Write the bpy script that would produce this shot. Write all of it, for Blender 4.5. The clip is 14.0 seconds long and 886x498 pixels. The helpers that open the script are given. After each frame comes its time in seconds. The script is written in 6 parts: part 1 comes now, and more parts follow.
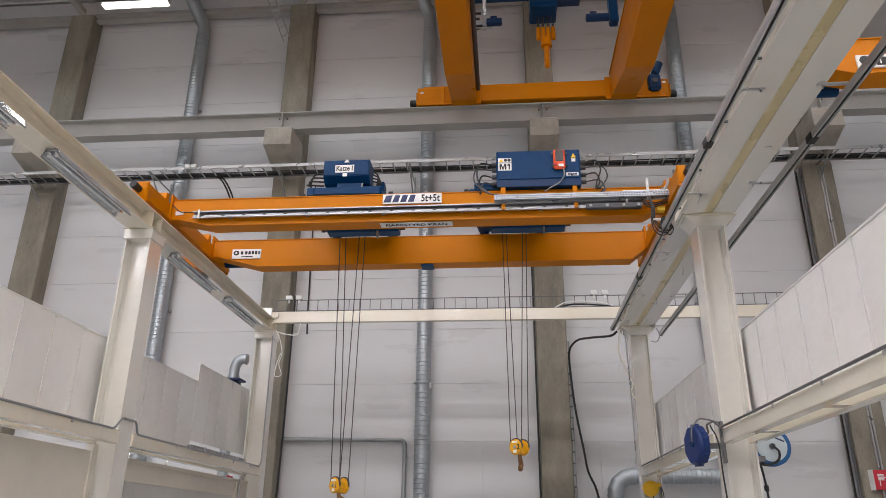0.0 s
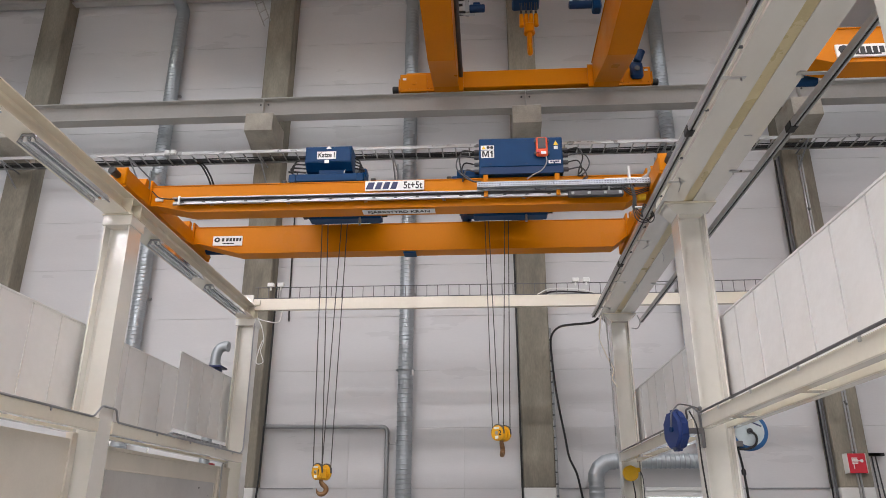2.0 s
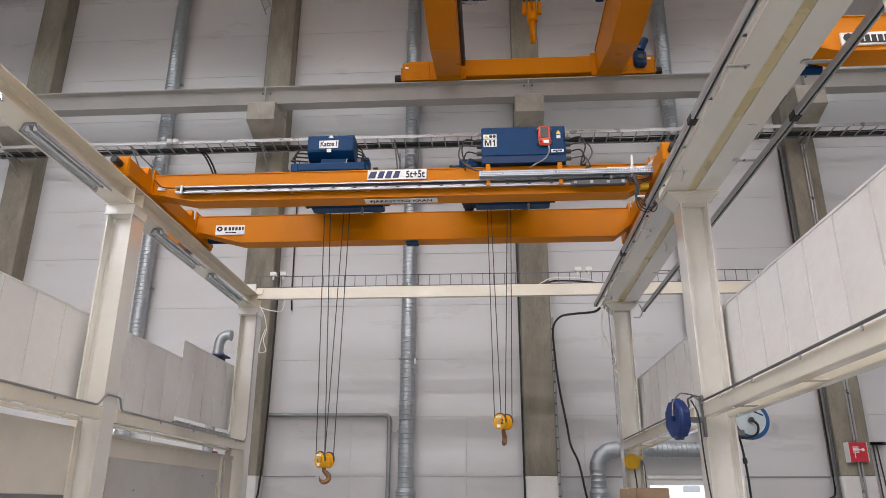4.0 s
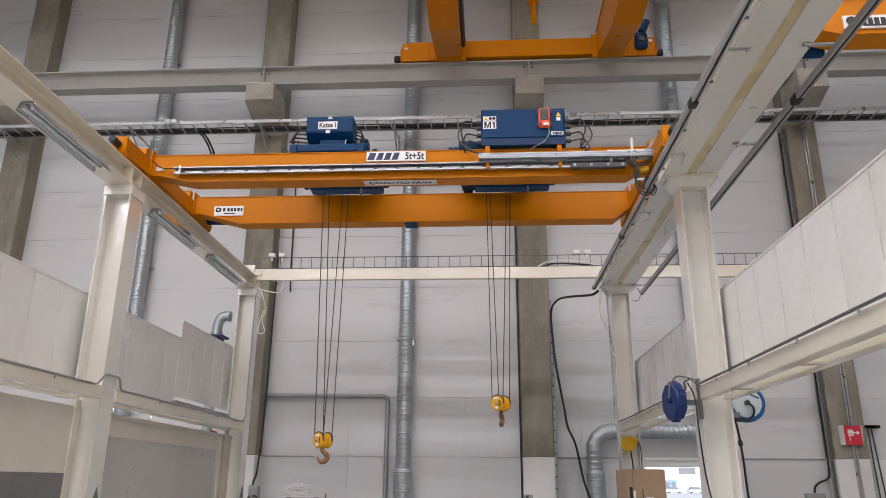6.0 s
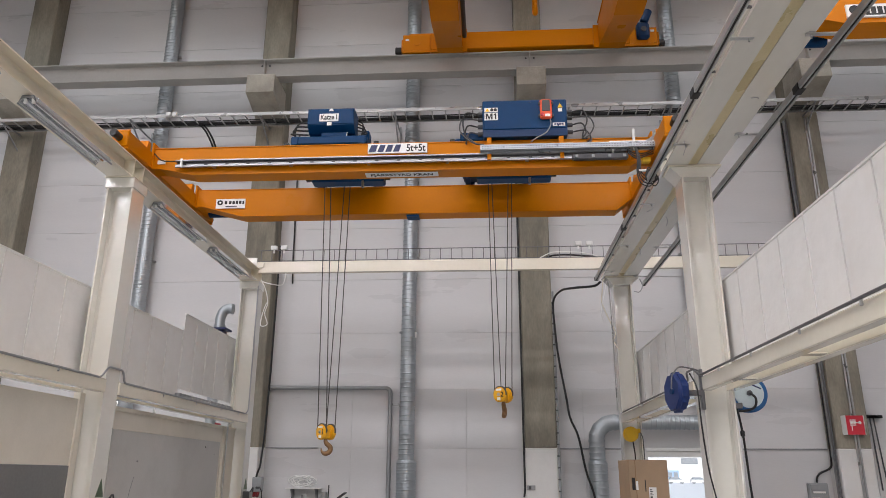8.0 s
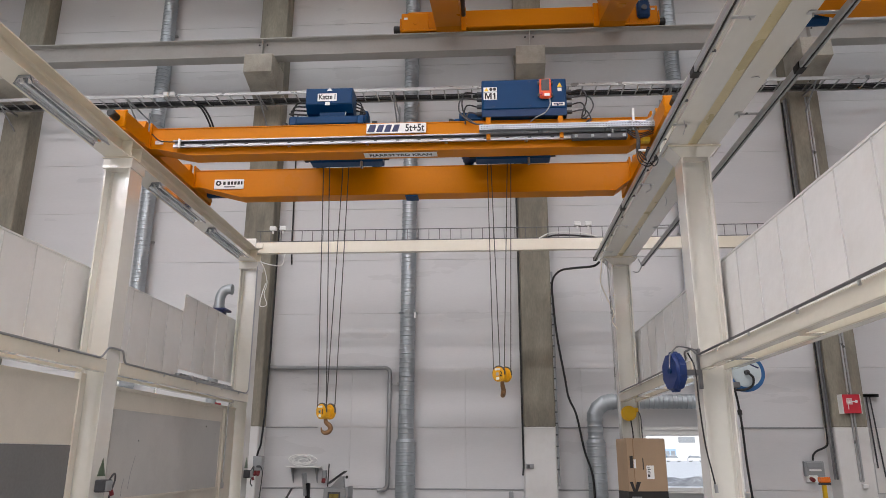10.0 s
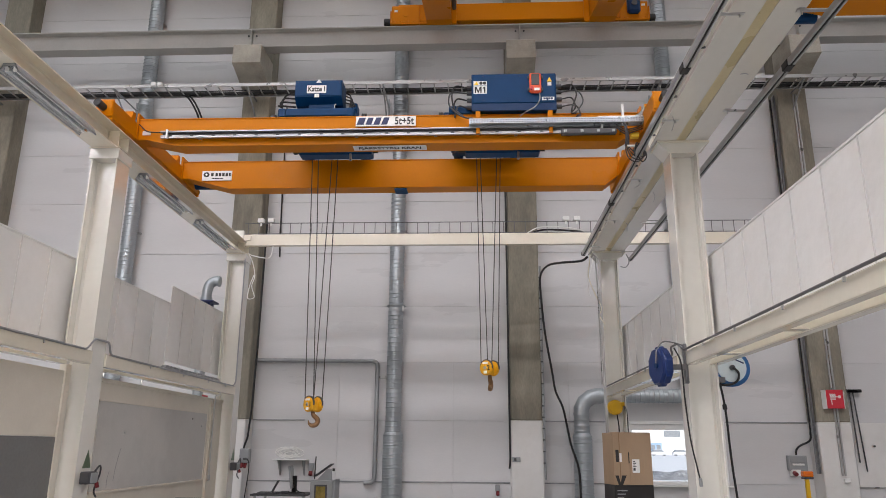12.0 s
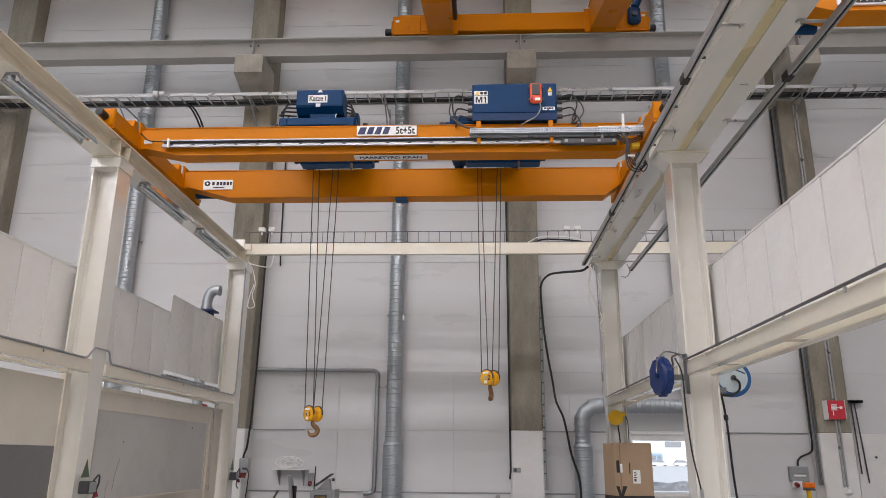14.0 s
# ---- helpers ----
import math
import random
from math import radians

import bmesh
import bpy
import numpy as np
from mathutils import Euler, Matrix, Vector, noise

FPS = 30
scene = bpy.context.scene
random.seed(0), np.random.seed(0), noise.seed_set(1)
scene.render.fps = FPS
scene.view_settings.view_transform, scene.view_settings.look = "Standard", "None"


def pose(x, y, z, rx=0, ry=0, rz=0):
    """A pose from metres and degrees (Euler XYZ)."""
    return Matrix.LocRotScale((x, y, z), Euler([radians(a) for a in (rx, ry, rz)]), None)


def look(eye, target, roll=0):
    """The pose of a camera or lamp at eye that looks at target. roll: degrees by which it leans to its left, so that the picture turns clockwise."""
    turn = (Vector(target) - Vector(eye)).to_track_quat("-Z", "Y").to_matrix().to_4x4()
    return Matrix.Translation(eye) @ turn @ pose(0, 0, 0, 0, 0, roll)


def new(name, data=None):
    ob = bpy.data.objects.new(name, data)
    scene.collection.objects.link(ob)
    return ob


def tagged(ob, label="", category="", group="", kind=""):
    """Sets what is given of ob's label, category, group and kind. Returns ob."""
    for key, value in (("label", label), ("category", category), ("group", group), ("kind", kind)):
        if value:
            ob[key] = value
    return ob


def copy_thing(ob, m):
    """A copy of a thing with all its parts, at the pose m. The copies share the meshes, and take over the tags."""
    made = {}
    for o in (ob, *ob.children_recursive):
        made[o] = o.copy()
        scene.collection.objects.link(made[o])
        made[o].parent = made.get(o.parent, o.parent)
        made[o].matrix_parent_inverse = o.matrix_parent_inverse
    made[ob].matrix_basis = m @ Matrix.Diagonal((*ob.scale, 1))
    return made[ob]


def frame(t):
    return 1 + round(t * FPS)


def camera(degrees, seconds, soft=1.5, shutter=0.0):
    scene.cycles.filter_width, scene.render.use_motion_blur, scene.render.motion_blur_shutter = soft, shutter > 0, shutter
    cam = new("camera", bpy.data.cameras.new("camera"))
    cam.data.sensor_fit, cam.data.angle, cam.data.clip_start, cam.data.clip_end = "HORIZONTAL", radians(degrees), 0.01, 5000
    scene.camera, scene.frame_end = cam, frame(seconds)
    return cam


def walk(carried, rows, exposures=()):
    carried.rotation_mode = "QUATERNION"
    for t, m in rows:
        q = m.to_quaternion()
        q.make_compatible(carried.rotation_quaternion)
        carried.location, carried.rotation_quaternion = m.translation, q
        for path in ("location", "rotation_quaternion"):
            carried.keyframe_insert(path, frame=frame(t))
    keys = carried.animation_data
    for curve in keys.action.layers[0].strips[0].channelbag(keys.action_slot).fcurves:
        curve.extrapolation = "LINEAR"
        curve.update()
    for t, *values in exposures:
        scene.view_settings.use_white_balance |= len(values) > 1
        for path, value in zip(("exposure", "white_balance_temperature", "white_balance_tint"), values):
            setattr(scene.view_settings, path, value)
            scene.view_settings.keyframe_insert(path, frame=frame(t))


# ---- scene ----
cam = camera(62.77, 14.0, soft=0.7)
EYE = (0.0, 0.0, 1.6)
PATH = [
    (0.0, pose(*EYE, 111.21, -0.52, 4.78)),
    (0.5, pose(*EYE, 111.08, -0.36, 4.59)),
    (1.0, pose(*EYE, 110.87, -0.24, 4.20)),
    (1.5, pose(*EYE, 110.49, -0.11, 3.72)),
    (2.0, pose(*EYE, 110.21, -0.10, 3.46)),
    (2.5, pose(*EYE, 110.04, -0.12, 3.50)),
    (3.0, pose(*EYE, 109.94, -0.13, 3.64)),
    (5.5, pose(*EYE, 108.19, -0.34, 3.46)),
    (6.0, pose(*EYE, 107.95, -0.47, 3.43)),
    (6.5, pose(*EYE, 107.74, -0.60, 3.42)),
    (7.0, pose(*EYE, 107.56, -0.59, 3.44)),
    (7.5, pose(*EYE, 107.43, -0.49, 3.53)),
    (8.0, pose(*EYE, 107.31, -0.28, 3.65)),
    (10.5, pose(*EYE, 105.44, -0.17, 3.55)),
    (11.0, pose(*EYE, 105.26, -0.21, 3.16)),
    (11.5, pose(*EYE, 105.19, -0.33, 2.80)),
    (12.0, pose(*EYE, 105.27, -0.40, 2.61)),
    (12.5, pose(*EYE, 105.41, -0.40, 2.55)),
    (13.0, pose(*EYE, 105.57, -0.38, 2.56)),
    (13.5, pose(*EYE, 105.79, -0.41, 2.62)),
    (14.0, pose(*EYE, 106.01, -0.53, 2.62)),
]
walk(cam, PATH, [(0.0, 0.02), (1.0, 0.07), (2.5, 0.12), (5.5, 0.04), (8.0, -0.01), (14.0, -0.01)])

# ---------------------------------------------------------------- light
world = bpy.data.worlds.new("world")
scene.world = world
world.use_nodes = True
wn = world.node_tree
sky = wn.nodes.new("ShaderNodeTexSky")
sky.sky_type = "NISHITA"
sky.sun_disc = False
sky.sun_elevation, sky.sun_rotation = radians(32), radians(150)
wn.nodes["Background"].inputs[1].default_value = 0.15
wn.links.new(sky.outputs[0], wn.nodes["Background"].inputs[0])
sun = new("sun", bpy.data.lights.new("sun", "SUN"))
sun.data.energy, sun.data.angle, sun.data.color = 5.0, radians(0.5), (1.0, 0.96, 0.9)
sun.matrix_basis = look((math.sin(radians(150)) * 40, math.cos(radians(150)) * 40, 40 * math.tan(radians(32))), (0, 0, 0))


def strip_lamp(y, power, x0=-19.0, x1=11.0, z=13.7, spread=172, color=(1.0, 0.965, 1.0)):
    """One long row of fluorescent battens under the roof."""
    data = bpy.data.lights.new("lamp_row", "AREA")
    data.shape, data.size, data.size_y, data.energy = "RECTANGLE", x1 - x0, 0.22, power
    data.color = color
    data.spread = radians(spread)
    ob = new("lamp_row", data)
    ob.location = ((x0 + x1) / 2, y, z)
    return ob


strip_lamp(13.52, 170, z=13.30, spread=120, color=(0.88, 0.93, 1.0))
for row_y, row_power in ((9.6, 220), (3.6, 1150), (-2.4, 1680), (-8.4, 1920), (-14.4, 2080), (-20.4, 2200), (-29.0, 2100), (-38.0, 2300), (-47.0, 2300)):
    strip_lamp(row_y, row_power)


# ---------------------------------------------------------------- materials
def mat(name, color, rough=0.5, metal=0.0, vary=0.08, scale=3.0, fine=60.0, bump=0.05, dirt=None, dirt_amount=0.0,
        dirt_scale=1.2, coat=0.0, coat_ior=1.5, stretch=(1, 1, 1), island=0.0, spec=0.5, bumpdist=0.004, coat_rough=0.12):
    m = bpy.data.materials.new(name)
    m.use_nodes = True
    nt, ns = m.node_tree, m.node_tree.nodes
    b = ns["Principled BSDF"]
    tc = ns.new("ShaderNodeTexCoord")
    mp = ns.new("ShaderNodeMapping")
    mp.inputs["Scale"].default_value = stretch
    geo = ns.new("ShaderNodeNewGeometry")
    nt.links.new(geo.outputs["Position"], mp.inputs["Vector"])
    n1 = ns.new("ShaderNodeTexNoise")
    n1.inputs["Scale"].default_value, n1.inputs["Detail"].default_value = scale, 5.0
    n2 = ns.new("ShaderNodeTexNoise")
    n2.inputs["Scale"].default_value, n2.inputs["Detail"].default_value = fine, 3.0
    for n in (n1, n2):
        nt.links.new(mp.outputs[0], n.inputs["Vector"])
    r1 = ns.new("ShaderNodeMapRange")
    r1.inputs["From Min"].default_value, r1.inputs["From Max"].default_value = 0.3, 0.7
    r1.inputs["To Min"].default_value, r1.inputs["To Max"].default_value = 1 - vary, 1 + vary
    nt.links.new(n1.outputs["Fac"], r1.inputs["Value"])
    r2 = ns.new("ShaderNodeMapRange")
    r2.inputs["From Min"].default_value, r2.inputs["From Max"].default_value = 0.3, 0.7
    r2.inputs["To Min"].default_value, r2.inputs["To Max"].default_value = 1 - vary * 0.5, 1 + vary * 0.5
    nt.links.new(n2.outputs["Fac"], r2.inputs["Value"])
    mul = ns.new("ShaderNodeMath")
    mul.operation = "MULTIPLY"
    nt.links.new(r1.outputs[0], mul.inputs[0])
    nt.links.new(r2.outputs[0], mul.inputs[1])
    last = mul.outputs[0]
    if island:
        oi = ns.new("ShaderNodeObjectInfo")
        ri = ns.new("ShaderNodeMapRange")
        ri.inputs["To Min"].default_value, ri.inputs["To Max"].default_value = 1 - island, 1 + island
        nt.links.new(oi.outputs["Random"], ri.inputs["Value"])
        m2 = ns.new("ShaderNodeMath")
        m2.operation = "MULTIPLY"
        nt.links.new(last, m2.inputs[0])
        nt.links.new(ri.outputs[0], m2.inputs[1])
        last = m2.outputs[0]
    vm = ns.new("ShaderNodeVectorMath")
    vm.operation = "SCALE"
    vm.inputs[0].default_value = color
    nt.links.new(last, vm.inputs["Scale"])
    out = vm.outputs[0]
    if dirt:
        n3 = ns.new("ShaderNodeTexNoise")
        n3.inputs["Scale"].default_value, n3.inputs["Detail"].default_value = dirt_scale, 8.0
        n3.inputs["Roughness"].default_value = 0.65
        nt.links.new(mp.outputs[0], n3.inputs["Vector"])
        r3 = ns.new("ShaderNodeMapRange")
        r3.inputs["From Min"].default_value, r3.inputs["From Max"].default_value = 0.48, 0.72
        r3.inputs["To Max"].default_value = dirt_amount
        nt.links.new(n3.outputs["Fac"], r3.inputs["Value"])
        mx = ns.new("ShaderNodeMix")
        mx.data_type = "RGBA"
        nt.links.new(r3.outputs[0], mx.inputs["Factor"])
        nt.links.new(out, mx.inputs[6])
        mx.inputs[7].default_value = (*dirt, 1)
        out = mx.outputs[2]
    nt.links.new(out, b.inputs["Base Color"])
    rr = ns.new("ShaderNodeMapRange")
    rr.inputs["From Min"].default_value, rr.inputs["From Max"].default_value = 0.3, 0.7
    rr.inputs["To Min"].default_value, rr.inputs["To Max"].default_value = max(rough - 0.07, 0.02), min(rough + 0.07, 1)
    nt.links.new(n1.outputs["Fac"], rr.inputs["Value"])
    nt.links.new(rr.outputs[0], b.inputs["Roughness"])
    b.inputs["Metallic"].default_value = metal
    b.inputs["Specular IOR Level"].default_value = spec
    if coat:
        b.inputs["Coat Weight"].default_value, b.inputs["Coat Roughness"].default_value = coat, coat_rough
        b.inputs["Coat IOR"].default_value = coat_ior
    if bump:
        bp = ns.new("ShaderNodeBump")
        bp.inputs["Strength"].default_value, bp.inputs["Distance"].default_value = bump, bumpdist
        nt.links.new(n2.outputs["Fac"], bp.inputs["Height"])
        nt.links.new(bp.outputs[0], b.inputs["Normal"])
    return m


M_WALL = mat("wall_panel_white", (0.64, 0.635, 0.64), 0.32, vary=0.03, scale=0.8, fine=30, bump=0.03, dirt=(0.55, 0.535, 0.51), dirt_amount=0.05, dirt_scale=0.7, stretch=(0.5, 1, 2.5), island=0.02)
M_JOINT = mat("joint_grey", (0.58, 0.575, 0.57), 0.7)
M_CONC = mat("concrete", (0.272, 0.248, 0.196), 0.85, vary=0.2, scale=1.8, fine=22, bump=0.3, dirt=(0.13, 0.118, 0.098), dirt_amount=0.75, dirt_scale=1.5, stretch=(1.6, 1.6, 0.45))
M_CORBEL = mat("concrete_pale", (0.42, 0.395, 0.335), 0.85, vary=0.12, scale=2.5, fine=35, bump=0.25, dirt=(0.22, 0.2, 0.165), dirt_amount=0.6, dirt_scale=2.2)
M_BASEWHITE = mat("white_dado_paint", (0.74, 0.73, 0.71), 0.45, vary=0.03, scale=2.0, bump=0.06, dirt=(0.5, 0.47, 0.42), dirt_amount=0.2, dirt_scale=2.5)
M_CREAM = mat("cream_gloss_paint", (0.79, 0.735, 0.605), 0.2, vary=0.03, scale=2.0, fine=18, bump=0.02, dirt=(0.52, 0.46, 0.34), dirt_amount=0.14, dirt_scale=2.0, coat=0.7, coat_rough=0.07)
M_STEELWHITE = mat("white_gloss_steel", (0.78, 0.76, 0.69), 0.16, vary=0.03, scale=1.6, fine=12, bump=0.02, dirt=(0.55, 0.50, 0.38), dirt_amount=0.12, dirt_scale=1.6, coat=1.0, spec=0.8, coat_ior=1.9, stretch=(1, 0.4, 1), coat_rough=0.15)
M_GREYSTEEL = mat("grey_primer_steel", (0.42, 0.41, 0.385), 0.45, vary=0.05, scale=1.5, fine=20, bump=0.04, dirt=(0.27, 0.25, 0.22), dirt_amount=0.3)
M_ORANGE = mat("crane_orange", (0.60, 0.195, 0.0), 0.34, vary=0.04, scale=1.6, fine=30, bump=0.02, dirt=(0.52, 0.165, 0.0), dirt_amount=0.25, dirt_scale=2.0, spec=0.12)
M_BLUE = mat("hoist_blue", (0.0015, 0.040, 0.125), 0.4, spec=0.16, vary=0.07, scale=6, fine=80, bump=0.03, dirt=(0.004, 0.045, 0.10), dirt_amount=0.3, dirt_scale=4)
M_BLUEDARK = mat("motor_blue", (0.003, 0.03, 0.10), 0.4, spec=0.25, vary=0.08, scale=6)
M_REELBLUE = mat("reel_blue_plastic", (0.006, 0.026, 0.13), 0.35, vary=0.05, scale=8)
M_GALV = mat("galvanised_sheet", (0.44, 0.475, 0.50), 0.42, metal=0.7, vary=0.02, scale=3, fine=45, bump=0.0, dirt=(0.36, 0.39, 0.42), dirt_amount=0.15, dirt_scale=2)
M_ZINC = mat("zinc_rail", (0.46, 0.46, 0.455), 0.32, metal=0.65, vary=0.03, scale=4, bump=0.0)
M_PIPE = mat("grey_pipe", (0.33, 0.34, 0.345), 0.38, metal=0.5, vary=0.08, scale=5)
M_CONDUIT = mat("dark_conduit", (0.16, 0.16, 0.165), 0.4, metal=0.4, vary=0.1, scale=8)
M_ALU = mat("aluminium_rail", (0.34, 0.34, 0.345), 0.35, metal=0.75, vary=0.05, scale=6)
M_PROFILE = mat("anodised_profile", (0.48, 0.48, 0.485), 0.35, metal=0.6, vary=0.04, scale=4)
M_TRAY = mat("perforated_zinc", (0.33, 0.35, 0.37), 0.32, metal=0.6, vary=0.06, scale=9)
M_BLACK = mat("black_rubber", (0.012, 0.012, 0.013), 0.5, vary=0.2, scale=8)
M_DARK = mat("dark_grey_plastic", (0.06, 0.06, 0.065), 0.5, vary=0.1, scale=6)
M_CURTAIN = mat("white_strip_panel", (0.89, 0.88, 0.865), 0.38, vary=0.025, scale=1.4, fine=9, bump=0.35, bumpdist=0.01, dirt=(0.66, 0.62, 0.54), dirt_amount=0.2, dirt_scale=1.6, island=0.035)
M_BOARD = mat("grey_board", (0.55, 0.535, 0.51), 0.4, vary=0.05, scale=1.5, fine=40, bump=0.02, dirt=(0.28, 0.27, 0.26), dirt_amount=0.3)
M_BOARDDARK = mat("dark_grey_board", (0.19, 0.19, 0.19), 0.55, vary=0.1, scale=1.2, fine=30, bump=0.04, dirt=(0.22, 0.21, 0.2), dirt_amount=0.3)
M_INFILL = mat("cream_infill", (0.74, 0.69, 0.60), 0.5, vary=0.04, scale=1.3, dirt=(0.46, 0.42, 0.34), dirt_amount=0.25)
M_YELLOW = mat("hook_block_yellow", (0.74, 0.38, 0.012), 0.38, vary=0.08, scale=14, dirt=(0.35, 0.17, 0.02), dirt_amount=0.4, dirt_scale=9)
M_HOOK = mat("rusty_hook", (0.23, 0.125, 0.055), 0.5, metal=0.4, vary=0.2, scale=20)
M_YELLOWPL = mat("yellow_plastic", (0.78, 0.47, 0.01), 0.4, vary=0.05, scale=10)
M_ROPE = mat("wire_rope", (0.075, 0.072, 0.068), 0.5, metal=0.5, vary=0.2, scale=60)
M_RED = mat("signal_red", (0.58, 0.025, 0.045), 0.4, vary=0.04, scale=8)
M_DARKRED = mat("plug_red", (0.17, 0.012, 0.016), 0.4, vary=0.06, scale=12)
M_ORRED = mat("remote_orange_red", (0.80, 0.10, 0.03), 0.4, vary=0.05, scale=20)
M_AMBER = mat("amber_lens", (0.85, 0.18, 0.01), 0.2, vary=0.1, scale=20, coat=0.5)
M_WHITE = mat("sign_white", (0.82, 0.82, 0.80), 0.4, vary=0.02, scale=8)
M_NAVY = mat("sign_navy", (0.012, 0.02, 0.09), 0.45, vary=0.05)
M_INK = mat("sign_black", (0.012, 0.012, 0.012), 0.5, vary=0.05)
M_WARN = mat("warning_yellow", (0.85, 0.55, 0.02), 0.45)
M_CARD = mat("cardboard", (0.38, 0.265, 0.17), 0.8, vary=0.07, scale=4, fine=90, bump=0.06, stretch=(1, 1, 0.4))
M_BOXBLACK = mat("box_black_print", (0.02, 0.018, 0.017), 0.6, vary=0.15)
M_GREYBOX = mat("grey_enclosure", (0.30, 0.31, 0.315), 0.45, vary=0.05, scale=8)
M_GREEN = mat("green_mark", (0.10, 0.14, 0.085), 0.6, vary=0.1, scale=10)
M_ROOF = mat("roof_deck_grey", (0.40, 0.41, 0.42), 0.5, vary=0.06, scale=1.0, stretch=(1, 1, 1))
M_FLOOR = mat("sealed_concrete_floor", (0.37, 0.367, 0.355), 0.35, vary=0.08, scale=0.7, fine=20, bump=0.04, dirt=(0.2, 0.19, 0.18), dirt_amount=0.4)
M_SNOW = mat("snow", (0.85, 0.87, 0.9), 0.8, vary=0.04, scale=0.5, fine=4, bump=0.3, bumpdist=0.1)
M_ROCK = mat("grey_bank", (0.25, 0.26, 0.28), 0.9, vary=0.2, scale=1.5, fine=8, bump=0.4, bumpdist=0.1, dirt=(0.8, 0.82, 0.85), dirt_amount=0.9, dirt_scale=1.0)
M_CARWHITE = mat("car_white", (0.6, 0.62, 0.65), 0.25, vary=0.03, coat=0.5)
M_CARGLASS = mat("car_glass", (0.25, 0.28, 0.32), 0.08)
M_DISTBLUE = mat("blue_facade", (0.28, 0.42, 0.62), 0.5)
M_FACADE = mat("pale_facade", (0.7, 0.72, 0.75), 0.6)
M_SCREEN = mat("screen_black", (0.01, 0.01, 0.012), 0.15)
M_GREYWALL = mat("grey_shell", (0.42, 0.42, 0.42), 0.6, vary=0.05, scale=0.6)
M_MIRROR = mat("bright_reflector", (0.82, 0.84, 0.86), 0.16, metal=0.9, vary=0.05, scale=5, stretch=(6, 0.5, 6))
M_SEAM = mat("grey_seam", (0.76, 0.75, 0.73), 0.5)
M_REELFACE = mat("pale_reel_face", (0.58, 0.66, 0.68), 0.35, vary=0.06, scale=9)
M_YELLOWCREAM = mat("yellow_cream", (0.62, 0.53, 0.30), 0.3, vary=0.06, scale=1.5, dirt=(0.5, 0.42, 0.25), dirt_amount=0.3, coat=0.3)

M_GLASS = bpy.data.materials.new("window_glass")
M_GLASS.use_nodes = True
_g = M_GLASS.node_tree.nodes["Principled BSDF"]
_g.inputs["Transmission Weight"].default_value, _g.inputs["Roughness"].default_value, _g.inputs["IOR"].default_value = 1.0, 0.0, 1.1

M_TUBE = bpy.data.materials.new("lit_tube")
M_TUBE.use_nodes = True
_t = M_TUBE.node_tree.nodes["Principled BSDF"]
_t.inputs["Emission Color"].default_value, _t.inputs["Emission Strength"].default_value = (1, 0.95, 0.86, 1), 6.0


# ---------------------------------------------------------------- mesh helpers
def part(name, bm, material, parent=None, label="", smooth=False):
    """Links a bmesh as one mesh object, under a thing or a part."""
    me = bpy.data.meshes.new(name)
    bm.to_mesh(me)
    bm.free()
    if material:
        me.materials.append(material)
    if smooth:
        for p in me.polygons:
            p.use_smooth = True
        me.set_sharp_from_angle(angle=radians(40))
    ob = new(name, me)
    if parent:
        ob.parent = parent
        ob.matrix_parent_inverse = parent.matrix_basis.inverted()
    if label:
        tagged(ob, label)
    return ob


def thing(name, base, label, category, group="", kind=""):
    ob = new(name)
    ob.empty_display_size = 0.1
    ob.matrix_basis = Matrix.Translation(base)
    return tagged(ob, label, category, group, kind)


def bx(lo, hi, bev=0.0, bm=None):
    """A box between two corners, its edges bevelled."""
    own = bmesh.new()
    r = bmesh.ops.create_cube(own, size=1.0)
    c = [(a + b) / 2 for a, b in zip(lo, hi)]
    s = [abs(b - a) for a, b in zip(lo, hi)]
    for v in own.verts:
        v.co = Vector((c[0] + v.co.x * s[0], c[1] + v.co.y * s[1], c[2] + v.co.z * s[2]))
    if bev:
        bmesh.ops.bevel(own, geom=own.edges[:], offset=min(bev, min(s) * 0.45), segments=1, affect="EDGES")
    if bm is None:
        return own
    join(bm, own)
    return bm


def join(bm, other):
    vs = [bm.verts.new(v.co) for v in other.verts]
    other.verts.index_update()
    for f in other.faces:
        bm.faces.new([vs[v.index] for v in f.verts])
    other.free()
    return bm


def moved(bm, m):
    bmesh.ops.transform(bm, matrix=m, verts=bm.verts[:])
    return bm


def cyl(p0, p1, r0, r1=None, seg=20, bm=None, bev=0.0):
    """A solid cylinder or cone from p0 to p1."""
    p0, p1 = Vector(p0), Vector(p1)
    d = p1 - p0
    own = bmesh.new()
    bmesh.ops.create_cone(own, cap_ends=True, segments=seg, radius1=r0, radius2=r0 if r1 is None else r1, depth=d.length)
    if bev:
        bmesh.ops.bevel(own, geom=[e for e in own.edges if len(e.link_faces) == 2 and any(len(f.verts) > 4 for f in e.link_faces)],
                        offset=bev, segments=2, affect="EDGES")
    moved(own, Matrix.Translation((p0 + p1) / 2) @ d.to_track_quat("Z", "Y").to_matrix().to_4x4())
    if bm is None:
        return own
    return join(bm, own)


